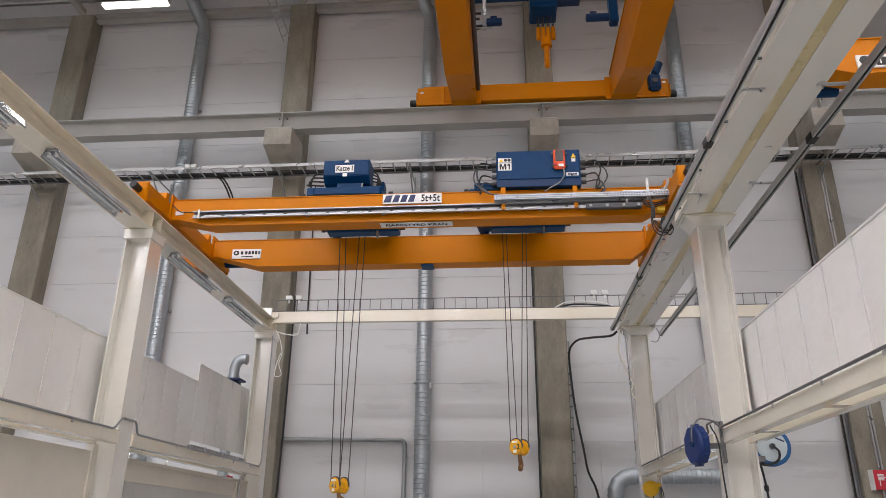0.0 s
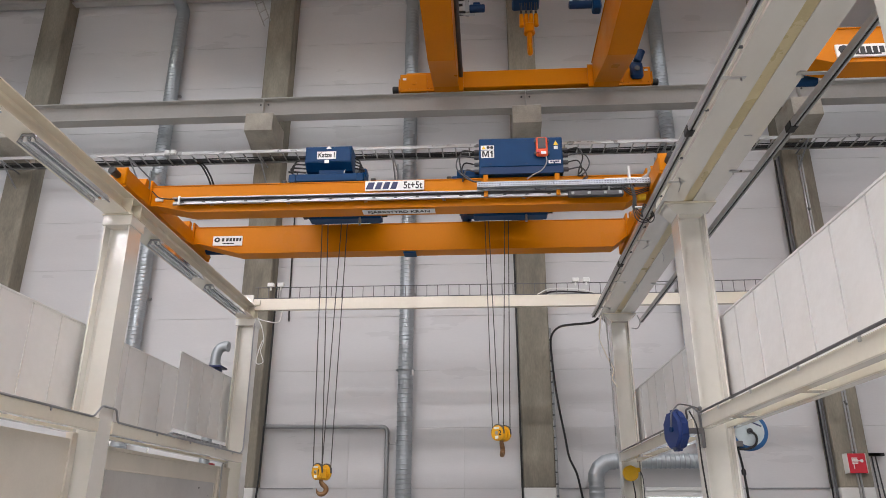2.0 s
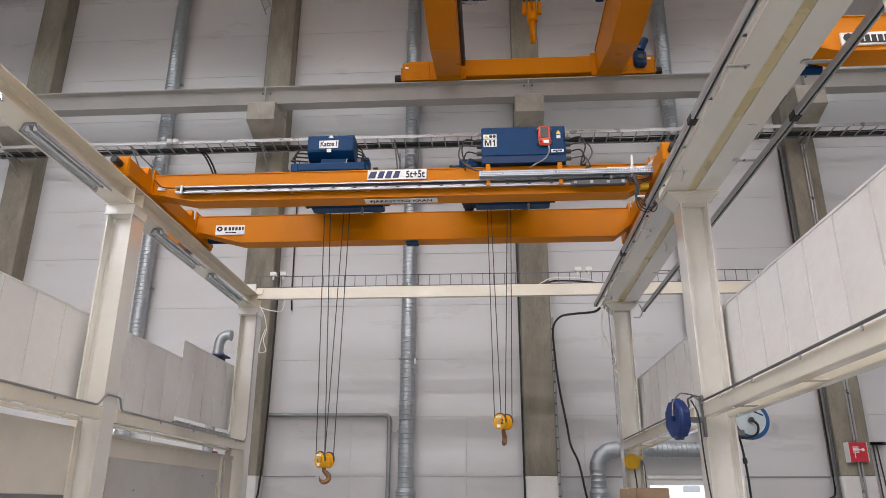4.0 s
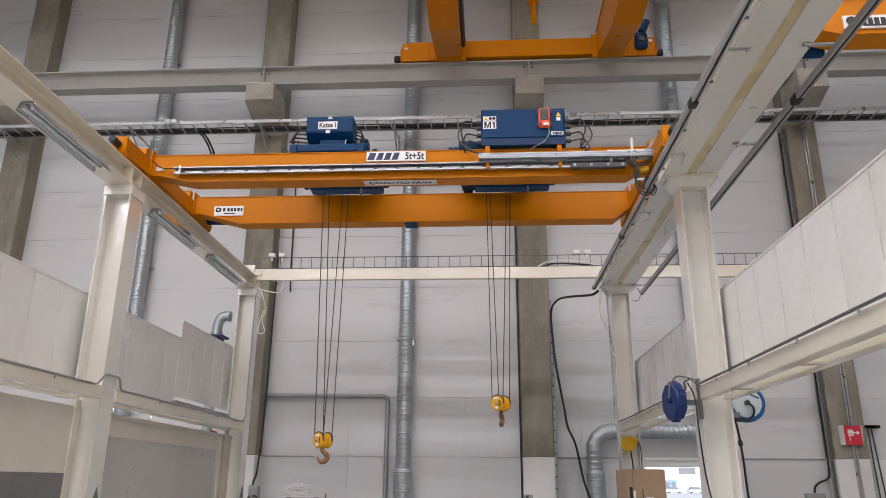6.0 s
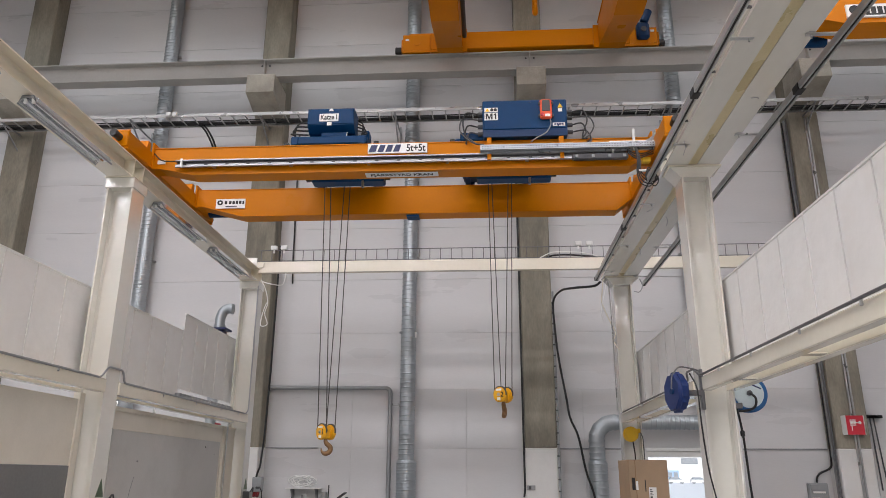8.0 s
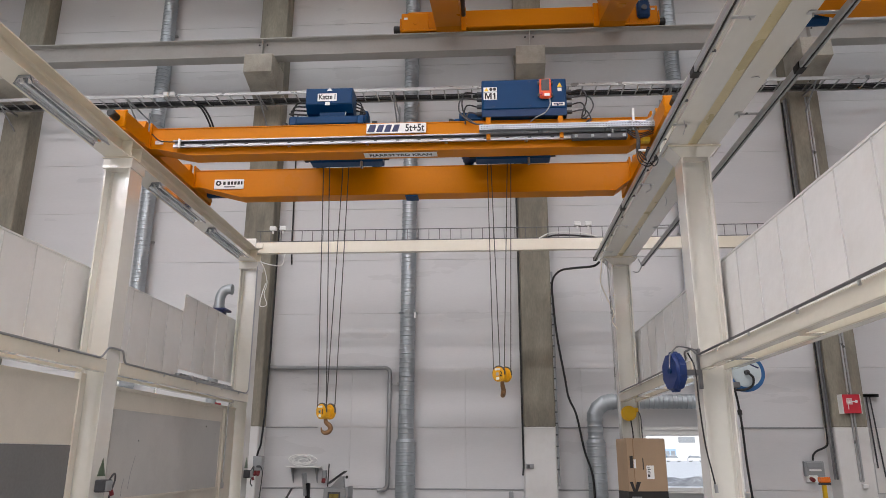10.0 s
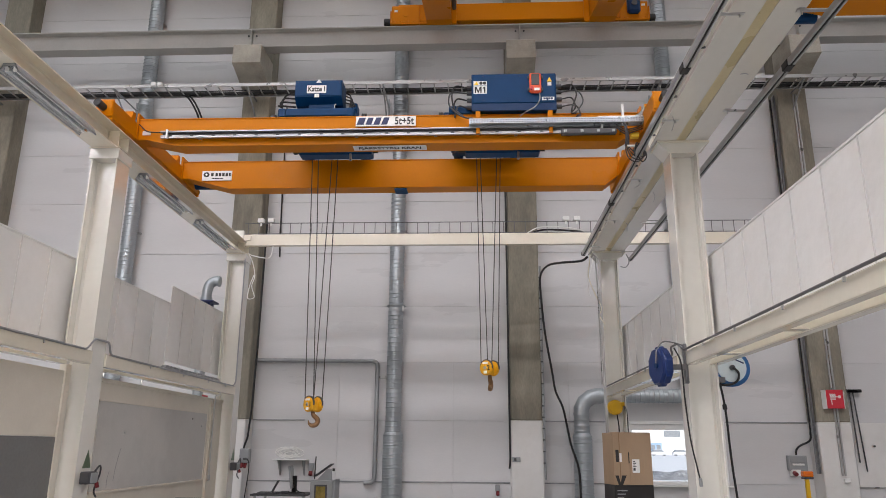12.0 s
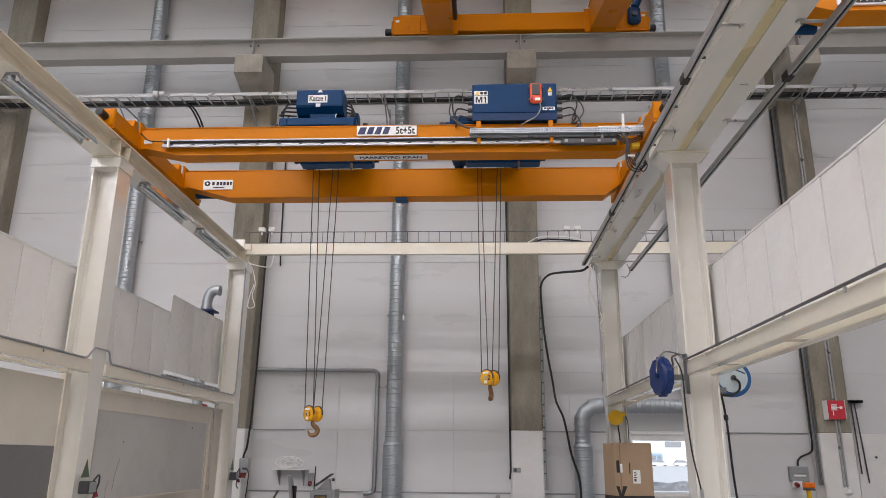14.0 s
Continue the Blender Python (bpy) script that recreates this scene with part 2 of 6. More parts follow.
def tube(points, r, seg=10, bm=None, rads=None):
    """A round tube along a line of points, with closed ends."""
    pts = [Vector(p) for p in points]
    bm = bm or bmesh.new()
    rings = []
    up = Vector((0.13, 0.21, 0.97)).normalized()
    for i, p in enumerate(pts):
        a, b = pts[max(i - 1, 0)], pts[min(i + 1, len(pts) - 1)]
        t = (b - a).normalized()
        side = t.cross(up)
        if side.length < 0.2:
            side = t.cross(Vector((0.9, 0.3, 0.1)))
        side.normalize()
        if rings:
            side = (lastside - t * lastside.dot(t)).normalized()
        lastside = side
        w = t.cross(side)
        rr = rads[i] if rads else r
        rings.append([bm.verts.new(p + (side * math.cos(k * math.tau / seg) + w * math.sin(k * math.tau / seg)) * rr) for k in range(seg)])
    for a, b in zip(rings, rings[1:]):
        for k in range(seg):
            bm.faces.new((a[k], a[(k + 1) % seg], b[(k + 1) % seg], b[k]))
    bm.faces.new(rings[0][::-1])
    bm.faces.new(rings[-1])
    return bm


def smooth_path(points, n=8):
    """A soft curve through the points."""
    p = [Vector(q) for q in points]
    p = [p[0] * 2 - p[1], *p, p[-1] * 2 - p[-2]]
    out = []
    for i in range(1, len(p) - 2):
        a, b, c, d = p[i - 1:i + 3]
        for k in range(n):
            t = k / n
            out.append(0.5 * (2 * b + (c - a) * t + (2 * a - 5 * b + 4 * c - d) * t * t + (3 * b - a - 3 * c + d) * t ** 3))
    return out + [p[-2]]


def bent(points, r, n=5):
    """A pipe's line with rounded corners of radius r."""
    p = [Vector(q) for q in points]
    out = [p[0]]
    for a, b, c in zip(p, p[1:], p[2:]):
        u, v = (a - b).normalized(), (c - b).normalized()
        for k in range(n + 1):
            t = k / n
            out.append((b + u * r) * (1 - t) ** 2 + b * 2 * t * (1 - t) + (b + v * r) * t * t)
    return out + [p[-1]]


def prism(outline, axis, a, b, bm=None):
    """An outline in the two other axes, extruded along one axis from a to b."""
    bm = bm or bmesh.new()
    def put(u, v, w):
        return {"x": (w, u, v), "y": (u, w, v), "z": (u, v, w)}[axis]
    n = len(outline)
    r0 = [bm.verts.new(put(u, v, a)) for u, v in outline]
    r1 = [bm.verts.new(put(u, v, b)) for u, v in outline]
    for k in range(n):
        bm.faces.new((r0[k], r0[(k + 1) % n], r1[(k + 1) % n], r1[k]))
    bm.faces.new(r0[::-1])
    bm.faces.new(r1)
    bmesh.ops.recalc_face_normals(bm, faces=bm.faces[:])
    return bm


def h_outline(c, z0, width, height, web=0.010, flange=0.016, fillet=0.02):
    """The outline of a rolled H section standing upright, with its root fillets."""
    w, f, t, r = width / 2, flange, web / 2, fillet
    z1 = z0 + height
    half = [(w, z0), (w, z0 + f), (t + r, z0 + f), (t + r * 0.3, z0 + f + r * 0.3), (t, z0 + f + r),
            (t, z1 - f - r), (t + r * 0.3, z1 - f - r * 0.3), (t + r, z1 - f), (w, z1 - f), (w, z1)]
    return [(c + x, z) for x, z in half] + [(c - x, z) for x, z in half[::-1]]


def text(words, size, m, material, parent, name="lettering", squeeze=1.0, depth=0.001, bold=0.022):
    """Flat letters as a mesh, centred on the pose m."""
    cu = bpy.data.curves.new(name, "FONT")
    cu.body, cu.size, cu.extrude, cu.align_x, cu.align_y, cu.resolution_u = words, size, depth, "CENTER", "CENTER", 3
    cu.offset = size * bold
    tmp = bpy.data.objects.new(name, cu)
    me = bpy.data.meshes.new_from_object(tmp)
    bpy.data.objects.remove(tmp)
    bpy.data.curves.remove(cu)
    me.transform(m @ Matrix.Diagonal((squeeze, 1, 1, 1)))
    me.materials.append(material)
    ob = new(name, me)
    ob.parent = parent
    ob.matrix_parent_inverse = parent.matrix_basis.inverted()
    return ob


def facing(x, y, z, tilt=0):
    """A pose on a face that looks towards -y."""
    return pose(x, y, z, 90, tilt, 0)


# ---------------------------------------------------------------- hall shell
WALL_Y, COL_Y = 15.45, 15.0
BAY, COL_X0 = 6.02, 0.99
HALL = (-26.0, 18.0, -52.0, 15.45, 15.2)
WIN = (3.08, 5.02, 0.90, 2.10)
WINDOWS = (WIN, (WIN[0] - 2 * BAY, WIN[1] - 2 * BAY, WIN[2], WIN[3]))
ROWS = [0.0, 0.925, 2.13, 3.33, 4.53]

floor = tagged(part("floor", bx((HALL[0], HALL[2], -0.3), (HALL[1], WALL_Y, 0.0)), M_FLOOR), "grey sealed concrete workshop floor", "floor", kind="structure")
wall_north = thing("wall_north", (0, WALL_Y, 0), "white sandwich panel wall of a tall workshop hall", "wall", kind="structure")
core = bmesh.new()
edges_x = [HALL[0]] + [v for w in sorted(WINDOWS) for v in w[:2]] + [HALL[1]]
for x0, x1 in zip(edges_x[0::2], edges_x[1::2]):
    bx((x0, WALL_Y + 0.012, 0), (x1, WALL_Y + 0.25, HALL[4]), 0, core)
for w in WINDOWS:
    bx((w[0], WALL_Y + 0.012, 0), (w[1], WALL_Y + 0.25, w[2]), 0, core)
    bx((w[0], WALL_Y + 0.012, w[3]), (w[1], WALL_Y + 0.25, HALL[4]), 0, core)
part("core", core, M_JOINT, wall_north)
for nm, lo, hi, words in (
        ("wall_west", (HALL[0] - 0.25, HALL[2] - 0.25, 0), (HALL[0], WALL_Y + 0.6, HALL[4] + 0.45), "plain grey side wall of the hall"),
        ("wall_east", (HALL[1], HALL[2] - 0.25, 0), (HALL[1] + 0.25, WALL_Y + 0.6, HALL[4] + 0.45), "plain grey side wall of the hall"),
        ("wall_south", (HALL[0], HALL[2] - 0.25, 0), (HALL[1], HALL[2], HALL[4]), "plain grey end wall of the hall")):
    tagged(part(nm, bx(lo, hi), M_GREYWALL), words, "wall", kind="structure")

# roof deck with trapezoidal ribs running along the wall, in one mesh
deck = bmesh.new()
profile = []
yy = HALL[2] - 0.25
while yy < WALL_Y + 0.25:
    profile += [(yy, HALL[4]), (yy + 0.12, HALL[4]), (yy + 0.16, HALL[4] + 0.09), (yy + 0.28, HALL[4] + 0.09)]
    yy += 0.32
profile += [(yy, HALL[4] + 0.4), (HALL[2] - 0.25, HALL[4] + 0.4)]
prism(profile, "x", HALL[0], HALL[1], deck)
tagged(part("ceiling", deck, M_ROOF), "grey trapezoidal steel roof deck", "ceiling", kind="structure")

# concrete columns, each with a corbel and a white painted foot
def concrete_column(x):
    t = thing("concrete_column", (x, COL_Y, 0), "stained grey precast concrete column with white painted foot", "column", "columns along the wall", "structure")
    w = 0.32
    part("shaft", bx((x - w, COL_Y, 2.13), (x + w, WALL_Y + 0.02, 14.4), 0.018), M_CONC, t)
    part("painted_foot", bx((x - w - 0.003, COL_Y - 0.003, 0), (x + w + 0.003, WALL_Y + 0.02, 2.131), 0.018), M_BASEWHITE, t, "white painted column foot")
    part("corbel", prism([(14.08, 9.72), (14.10, 10.16), (14.12, 10.18), (15.02, 10.18), (15.02, 9.42), (14.5, 9.60)], "x", x - 0.315, x + 0.315), M_CORBEL, t, "pale concrete corbel")
    part("bearing_plate", bx((x - 0.16, 14.16, 10.172), (x + 0.16, 14.64, 10.20)), M_GREYSTEEL, t)
    # Flat dark disc gives the shade of a hole that is not cut.
    part("lifting_hole_shade", cyl((x + 0.324, 15.22, 10.95), (x + 0.318, 15.22, 10.95), 0.035), M_DARK, t)
    return t


for k in range(-3, 3):
    concrete_column(COL_X0 + BAY * k)

# upper crane runway along the wall
runway = thing("upper_crane_runway", (0, 14.4, 10.2), "grey painted steel runway beam on concrete corbels", "runway beam", kind="structure")
part("beam", prism(h_outline(14.4, 10.2, 0.30, 0.46, 0.012, 0.024, 0.027), "x", HALL[0] + 0.1, HALL[1] - 0.1), M_GREYSTEEL, runway)
part("rail", bx((HALL[0] + 0.1, 14.37, 10.66), (HALL[1] - 0.1, 14.43, 10.70), 0.005), M_ZINC, runway)
for k in range(-3, 3):
    cx = COL_X0 + BAY * k
    part("web_stiffener", bx((cx - 0.008, 14.255, 10.225), (cx + 0.008, 14.545, 10.635)), M_GREYSTEEL, runway)
    for dx in (-0.09, 0.09):
        part("bolt", cyl((cx + dx, 14.385, 10.55), (cx + dx, 14.37, 10.55), 0.022, seg=6), M_DARK, runway)

back_run = thing("upper_crane_runway", (0, -22.4, 10.2), "grey painted steel runway beam on the far side of the hall", "runway beam", kind="structure")
part("beam", prism(h_outline(-22.4, 10.2, 0.30, 0.46, 0.012, 0.024, 0.027), "x", HALL[0] + 0.1, HALL[1] - 0.1), M_GREYSTEEL, back_run)
part("rail", bx((HALL[0] + 0.1, -22.43, 10.66), (HALL[1] - 0.1, -22.37, 10.70), 0.005), M_ZINC, back_run)
for k in range(-3, 3):
    cx = COL_X0 + BAY * k
    part("support_column", bx((cx - 0.3, -22.7, 0), (cx + 0.3, -22.1, 10.2), 0.018), M_CONC, back_run)

# roof edge beam and trusses
edge = thing("roof_edge_beam", (0, 15.2, 14.3), "grey steel edge beam under the roof", "roof beam", kind="structure")
part("beam", prism(h_outline(15.2, 14.28, 0.2, 0.2), "x", HALL[0] + 0.1, HALL[1] - 0.1), M_GREYSTEEL, edge)
part("sprinkler_pipe", tube([(HALL[0] + 0.1, 14.6, 14.55), (HALL[1] - 0.1, 14.6, 14.55)], 0.04), M_ZINC, edge)


def roof_truss(x):
    t = thing("roof_truss", (x, 0, 14.4), "grey steel roof truss", "roof truss", "roof trusses", "structure")
    part("bottom_chord", bx((x - 0.08, HALL[2] + 0.1, 14.40), (x + 0.08, 15.0, 14.54), 0.01), M_GREYSTEEL, t)
    part("top_chord", bx((x - 0.08, HALL[2] + 0.1, 15.02), (x + 0.08, 15.3, 15.18), 0.01), M_GREYSTEEL, t)
    y = 14.9
    while y > HALL[2] + 2:
        part("diagonal", tube([(x, y, 14.54), (x, y - 0.75, 15.03)], 0.035, 8), M_GREYSTEEL, t)
        part("diagonal", tube([(x, y - 0.75, 15.03), (x, y - 1.5, 14.54)], 0.035, 8), M_GREYSTEEL, t)
        y -= 1.5


for k in range(-3, 3):
    roof_truss(COL_X0 + BAY * k)


def batten(x, y, z):
    t = thing("ceiling_light", (x, y, z), "lit white fluorescent batten under the roof", "ceiling light", "roof lights")
    part("housing", prism([(y - 0.11, z), (y - 0.05, z + 0.08), (y + 0.05, z + 0.08), (y + 0.11, z)], "x", x - 0.84, x + 0.84), M_WHITE, t)
    part("diffuser", prism([(y - 0.095, z - 0.003), (y - 0.08, z - 0.045), (y + 0.08, z - 0.045), (y + 0.095, z - 0.003)], "x", x - 0.81, x + 0.81), M_TUBE, t, "lit white diffuser")
    for ex in (-0.84, 0.81):
        part("end_cap", bx((x + ex, y - 0.10, z - 0.05), (x + ex + 0.03, y + 0.10, z - 0.002), 0.006), M_WHITE, t)
    for dx in (-0.6, 0.6):
        part("hanger", cyl((x + dx, y, z + 0.07), (x + dx, y, 15.2), 0.006, seg=6), M_ZINC, t)
    return t


b0 = batten(-8.66, 13.52, 13.38)
for dx in (5.09, 10.18, 15.27):
    copy_thing(b0, pose(-8.66 + dx, 13.52, 13.38))

# ---------------------------------------------------------------- ducts
def spiral_duct(name, segments, r_list, label):
    """Spiral duct from straight runs: ribs at even steps along each."""
    t = thing(name, segments[0][0], label, "duct", "ventilation ducts")
    for (p0, p1), r in zip(segments, r_list):
        p0, p1 = Vector(p0), Vector(p1)
        n = max(2, int((p1 - p0).length / (0.062 if r > 0.18 else 0.092)))
        pts, rads = [], []
        for k in range(n):
            for f, dr in ((0.0, 0.0), (0.62, 0.0), (0.72, 0.009), (0.86, 0.009), (0.96, 0.0)):
                pts.append(p0.lerp(p1, (k + f) / n))
                rads.append(r + dr)
        pts.append(p1)
        rads.append(r)
        part("duct_run", tube(pts, r, 26, None, rads), M_GALV, t, smooth=True)
    return t


def collar(t, p, axis, r, w=0.06):
    a = Vector(p)
    d = Vector(axis) * w / 2
    part("collar", cyl(a - d, a + d, r, seg=28, bev=0.008), M_GALV, t, smooth=True)


DUCT_Y = 15.24
for k, low in ((-1, 0.0), (0, 0.0), (1, 2.9)):
    dx = -1.72 + BAY * k
    runs, rr = [], []
    if low == 0.0:
        runs, rr = [((dx, DUCT_Y, 0.0), (dx, DUCT_Y, 1.84)), ((dx, DUCT_Y, 1.84), (dx, DUCT_Y, 4.5)), ((dx, DUCT_Y, 4.5), (dx, DUCT_Y, 9.0)), ((dx, DUCT_Y, 9.0), (dx, DUCT_Y, 13.7))], [0.198, 0.158, 0.152, 0.158]
    else:
        runs, rr = [((dx, DUCT_Y, low), (dx, DUCT_Y, 9.0)), ((dx, DUCT_Y, 9.0), (dx, DUCT_Y, 13.7))], [0.155, 0.158]
    d = spiral_duct("ventilation_duct", runs, rr, "galvanised spiral ventilation duct rising along the wall")
    if low == 0.0:
        part("reducer", cyl((dx, DUCT_Y, 1.83), (dx, DUCT_Y, 1.90), 0.205, 0.165, 28), M_GALV, d, smooth=True)
        collar(d, (dx, DUCT_Y, 4.5), (0, 0, 1), 0.20, 0.025)
        part("damper_lever", bx((dx + 0.15, 15.05, 4.36), (dx + 0.19, 15.1, 4.48), 0.006), M_WHITE, d)
        part("clamp_bracket", bx((dx - 0.2, 15.23, 3.0), (dx - 0.155, 15.45, 3.03)), M_ZINC, d)
    collar(d, (dx, DUCT_Y, 9.0), (0, 0, 1), 0.168)
    part("elbow", tube(smooth_path([(dx, DUCT_Y, 13.68), (dx, DUCT_Y, 13.95), (dx - 0.08, DUCT_Y - 0.06, 14.2), (dx - 0.35, DUCT_Y - 0.3, 14.75), (dx - 0.6, DUCT_Y - 0.5, 15.3)], 4), 0.16, 26), M_GALV, d, smooth=True)
    for bz in (6.2, 8.4, 11.5):
        part("wall_bracket", bx((dx - 0.18, 15.36, bz), (dx + 0.18, 15.45, bz + 0.03)), M_ZINC, d)

low_duct = spiral_duct("supply_duct", [((2.10, 15.12, 0), (2.10, 15.12, 1.84)), ((2.10, 15.12, 1.84), (2.10, 15.12, 2.28)), ((2.46, 15.10, 2.63), (4.6, 15.10, 2.63))], [0.185, 0.15, 0.14],
                       "galvanised duct bending along the wall over a window")
part("reducer", cyl((2.10, 15.12, 1.82), (2.10, 15.12, 1.89), 0.20, 0.158, 28), M_GALV, low_duct, smooth=True)
seg_pts = [(2.10, 15.12, 2.26), (2.10, 15.12, 2.36), (2.17, 15.12, 2.50), (2.30, 15.11, 2.60), (2.42, 15.10, 2.63), (2.5, 15.10, 2.63)]
part("elbow", tube(seg_pts, 0.155, 26), M_GALV, low_duct)
collar(low_duct, (2.10, 15.12, 2.27), (0, 0, 1), 0.163)
collar(low_duct, (2.47, 15.10, 2.63), (1, 0, 0), 0.16)

hood = thing("extraction_elbow", (-5.38, 14.0, 0), "silver extraction pipe elbow with blue damper flange", "duct")
part("pipe", tube(smooth_path([(-5.38, 14.0, 0.0), (-5.38, 14.0, 4.0), (-5.38, 14.0, 4.48), (-5.37, 14.0, 4.62), (-5.32, 14.0, 4.73), (-5.22, 14.0, 4.78), (-5.14, 14.0, 4.77)], 6), 0.10, 24), M_GALV, hood, smooth=True)
part("flange", bx((-5.58, 13.82, 4.33), (-5.18, 14.18, 4.37), 0.01), M_NAVY, hood, "dark blue damper flange")
part("lower_flange", bx((-5.50, 13.88, 4.27), (-5.26, 14.12, 4.33), 0.01), M_NAVY, hood, "dark blue damper flange")
collar(hood, (-5.38, 14.0, 4.42), (0, 0, 1), 0.115)
collar(hood, (-5.15, 14.0, 4.772), (1, 0, 0), 0.11, 0.03)

# ---------------------------------------------------------------- wall cable ladder
ladder = thing("cable_ladder", (0, 14.5, 9.3), "long galvanised cable ladder with black cables on wall brackets", "cable ladder")
for y0, nm in ((14.30, "side_rail"), (14.80, "side_rail")):
    part(nm, bx((HALL[0] + 0.2, y0, 9.26), (HALL[1] - 0.2, y0 + 0.02, 9.34), 0.004), M_ZINC, ladder)
rung = None
for k in range(120):
    rx = -18.0 + 0.3 * k
    if rung is None:
        rung = part("rung", bx((rx - 0.012, 14.32, 9.265), (rx + 0.012, 14.80, 9.285)), M_ZINC, ladder)
    else:
        o = new("rung", rung.data)
        o.parent, o.matrix_parent_inverse = ladder, rung.matrix_parent_inverse
        o.location.x = 0.3 * k
for i, (cy, cr) in enumerate(((14.74, 0.028), (14.69, 0.02), (14.77, 0.02), (14.60, 0.014))):
    pts = [(-24 + 0.8 * k, cy + 0.012 * math.sin(k * 1.7 + i), 9.29 + cr + 0.004 * math.sin(k * 2.3 + i)) for k in range(52)]
    part("cable", tube(pts, cr, 8), M_BLACK, ladder, "black cable")
for k in range(-4, 4):
    bxk = -2.02 + 3.01 * k
    part("bracket", tube([(bxk, 14.3, 9.25), (bxk, 15.44, 9.25)], 0.018, 6), M_PIPE, ladder)
    part("brace", tube([(bxk, 14.35, 9.24), (bxk, 15.42, 8.62)], 0.018, 6), M_PIPE, ladder)
    part("wall_channel", bx((bxk - 0.02, 15.40, 8.5), (bxk + 0.02, 15.45, 9.45)), M_PIPE, ladder)
for jx in (-6.98, -7.12):
    j = thing("junction_box", (jx, 14.28, 9.3), "small white junction box on the cable ladder", "junction box", "ladder boxes")
    part("body", bx((jx - 0.055, 14.22, 9.26), (jx + 0.055, 14.298, 9.36), 0.008), M_WHITE, j)
    part("lid", bx((jx - 0.045, 14.212, 9.27), (jx + 0.045, 14.222, 9.35), 0.004), M_WHITE, j)

# ---------------------------------------------------------------- steel frame of the crane bay
LX, RX = -4.41, 2.38           # column lines
COLS_Y = (3.35, 8.0, 12.9)
CAP_Z = 5.02


def h_column(x, y, z1):
    """H column whose web faces along the hall."""
    t = thing("steel_column", (x, y, 0), "cream painted steel H column carrying the crane runway", "steel column", "crane bay columns", "structure")
    h, b, tw, tf = 0.32, 0.30, 0.012, 0.020
    ol = [(x - h / 2, y - b / 2), (x - h / 2 + tf, y - b / 2), (x - h / 2 + tf, y - 0.03), (x - h / 2 + tf + 0.025, y - tw / 2), (x + h / 2 - tf - 0.025, y - tw / 2), (x + h / 2 - tf, y - 0.03),
          (x + h / 2 - tf, y - b / 2), (x + h / 2, y - b / 2), (x + h / 2, y + b / 2), (x + h / 2 - tf, y + b / 2), (x + h / 2 - tf, y + 0.03), (x + h / 2 - tf - 0.025, y + tw / 2),
          (x - h / 2 + tf + 0.025, y + tw / 2), (x - h / 2 + tf, y + 0.03), (x - h / 2 + tf, y + b / 2), (x - h / 2, y + b / 2)]
    part("shaft", prism(ol, "z", 0.02, z1), M_STEELWHITE, t)
    part("foot_plate", bx((x - 0.25, y - 0.2, 0), (x + 0.25, y + 0.2, 0.025), 0.004), M_CREAM, t)
    return t


for cy in COLS_Y:
    c = h_column(LX, cy, CAP_Z - 0.14)
    part("cap_block", bx((LX - 0.18, cy - 0.17, CAP_Z - 0.14), (LX + 0.18, cy + 0.17, CAP_Z - 0.012), 0.006), M_STEELWHITE, c)
    part("cap_plate", bx((LX - 0.19, cy - 0.185, CAP_Z - 0.014), (LX + 0.19, cy + 0.185, CAP_Z), 0.003), M_CREAM, c)
    c = h_column(RX, cy, CAP_Z - 0.15)
    part("cap_bracket", prism([(RX - 0.165, CAP_Z - 0.15), (RX + 0.165, CAP_Z - 0.15), (RX + 0.285, CAP_Z - 0.02), (RX - 0.285, CAP_Z - 0.02)], "y", cy - 0.15, cy + 0.15), M_STEELWHITE, c)
    part("cap_plate", bx((RX - 0.30, cy - 0.17, CAP_Z - 0.022), (RX + 0.295, cy + 0.17, CAP_Z), 0.003), M_CREAM, c)
    for by in (-0.1, 0.1):
        part("bolt", cyl((RX - 0.24, cy + by, CAP_Z - 0.02), (RX - 0.24, cy + by, CAP_Z - 0.05), 0.018, seg=6), M_DARK, c)


def runway_beam(x, y0, y1, words, width, height):
    t = thing("runway_beam", (x, y0, CAP_Z), words, "runway beam", "crane bay runway beams", "structure")
    part("beam", prism(h_outline(x, CAP_Z, width, height, 0.009, 0.014, 0.027), "y", y0, y1), M_CREAM if x < 0 else M_STEELWHITE, t)
    part("crane_rail", bx((x - 0.025, y0, CAP_Z + height), (x + 0.025, y1, CAP_Z + 0.31), 0.004), M_ZINC, t)
    for cy in COLS_Y:
        for d in (-0.12, 0.12):
            for sgn in (-1, 1):
                part("stiffener", bx((x + sgn * 0.01, cy + d - 0.005, CAP_Z + 0.015), (x + sgn * (width / 2 - 0.008), cy + d + 0.005, CAP_Z + height - 0.015)), M_CREAM if x < 0 else M_STEELWHITE, t)
    return t


runway_beam(LX - 0.01, -4.0, 12.84, "cream white steel runway beam with lamps below", 0.30, 0.245)
runway_beam(2.175, -4.0, 13.0, "glossy white steel runway beam of the small crane", 0.25, 0.28)
runway_beam(2.53, -4.0, 13.0, "glossy white steel runway beam of the neighbouring bay", 0.25, 0.28)

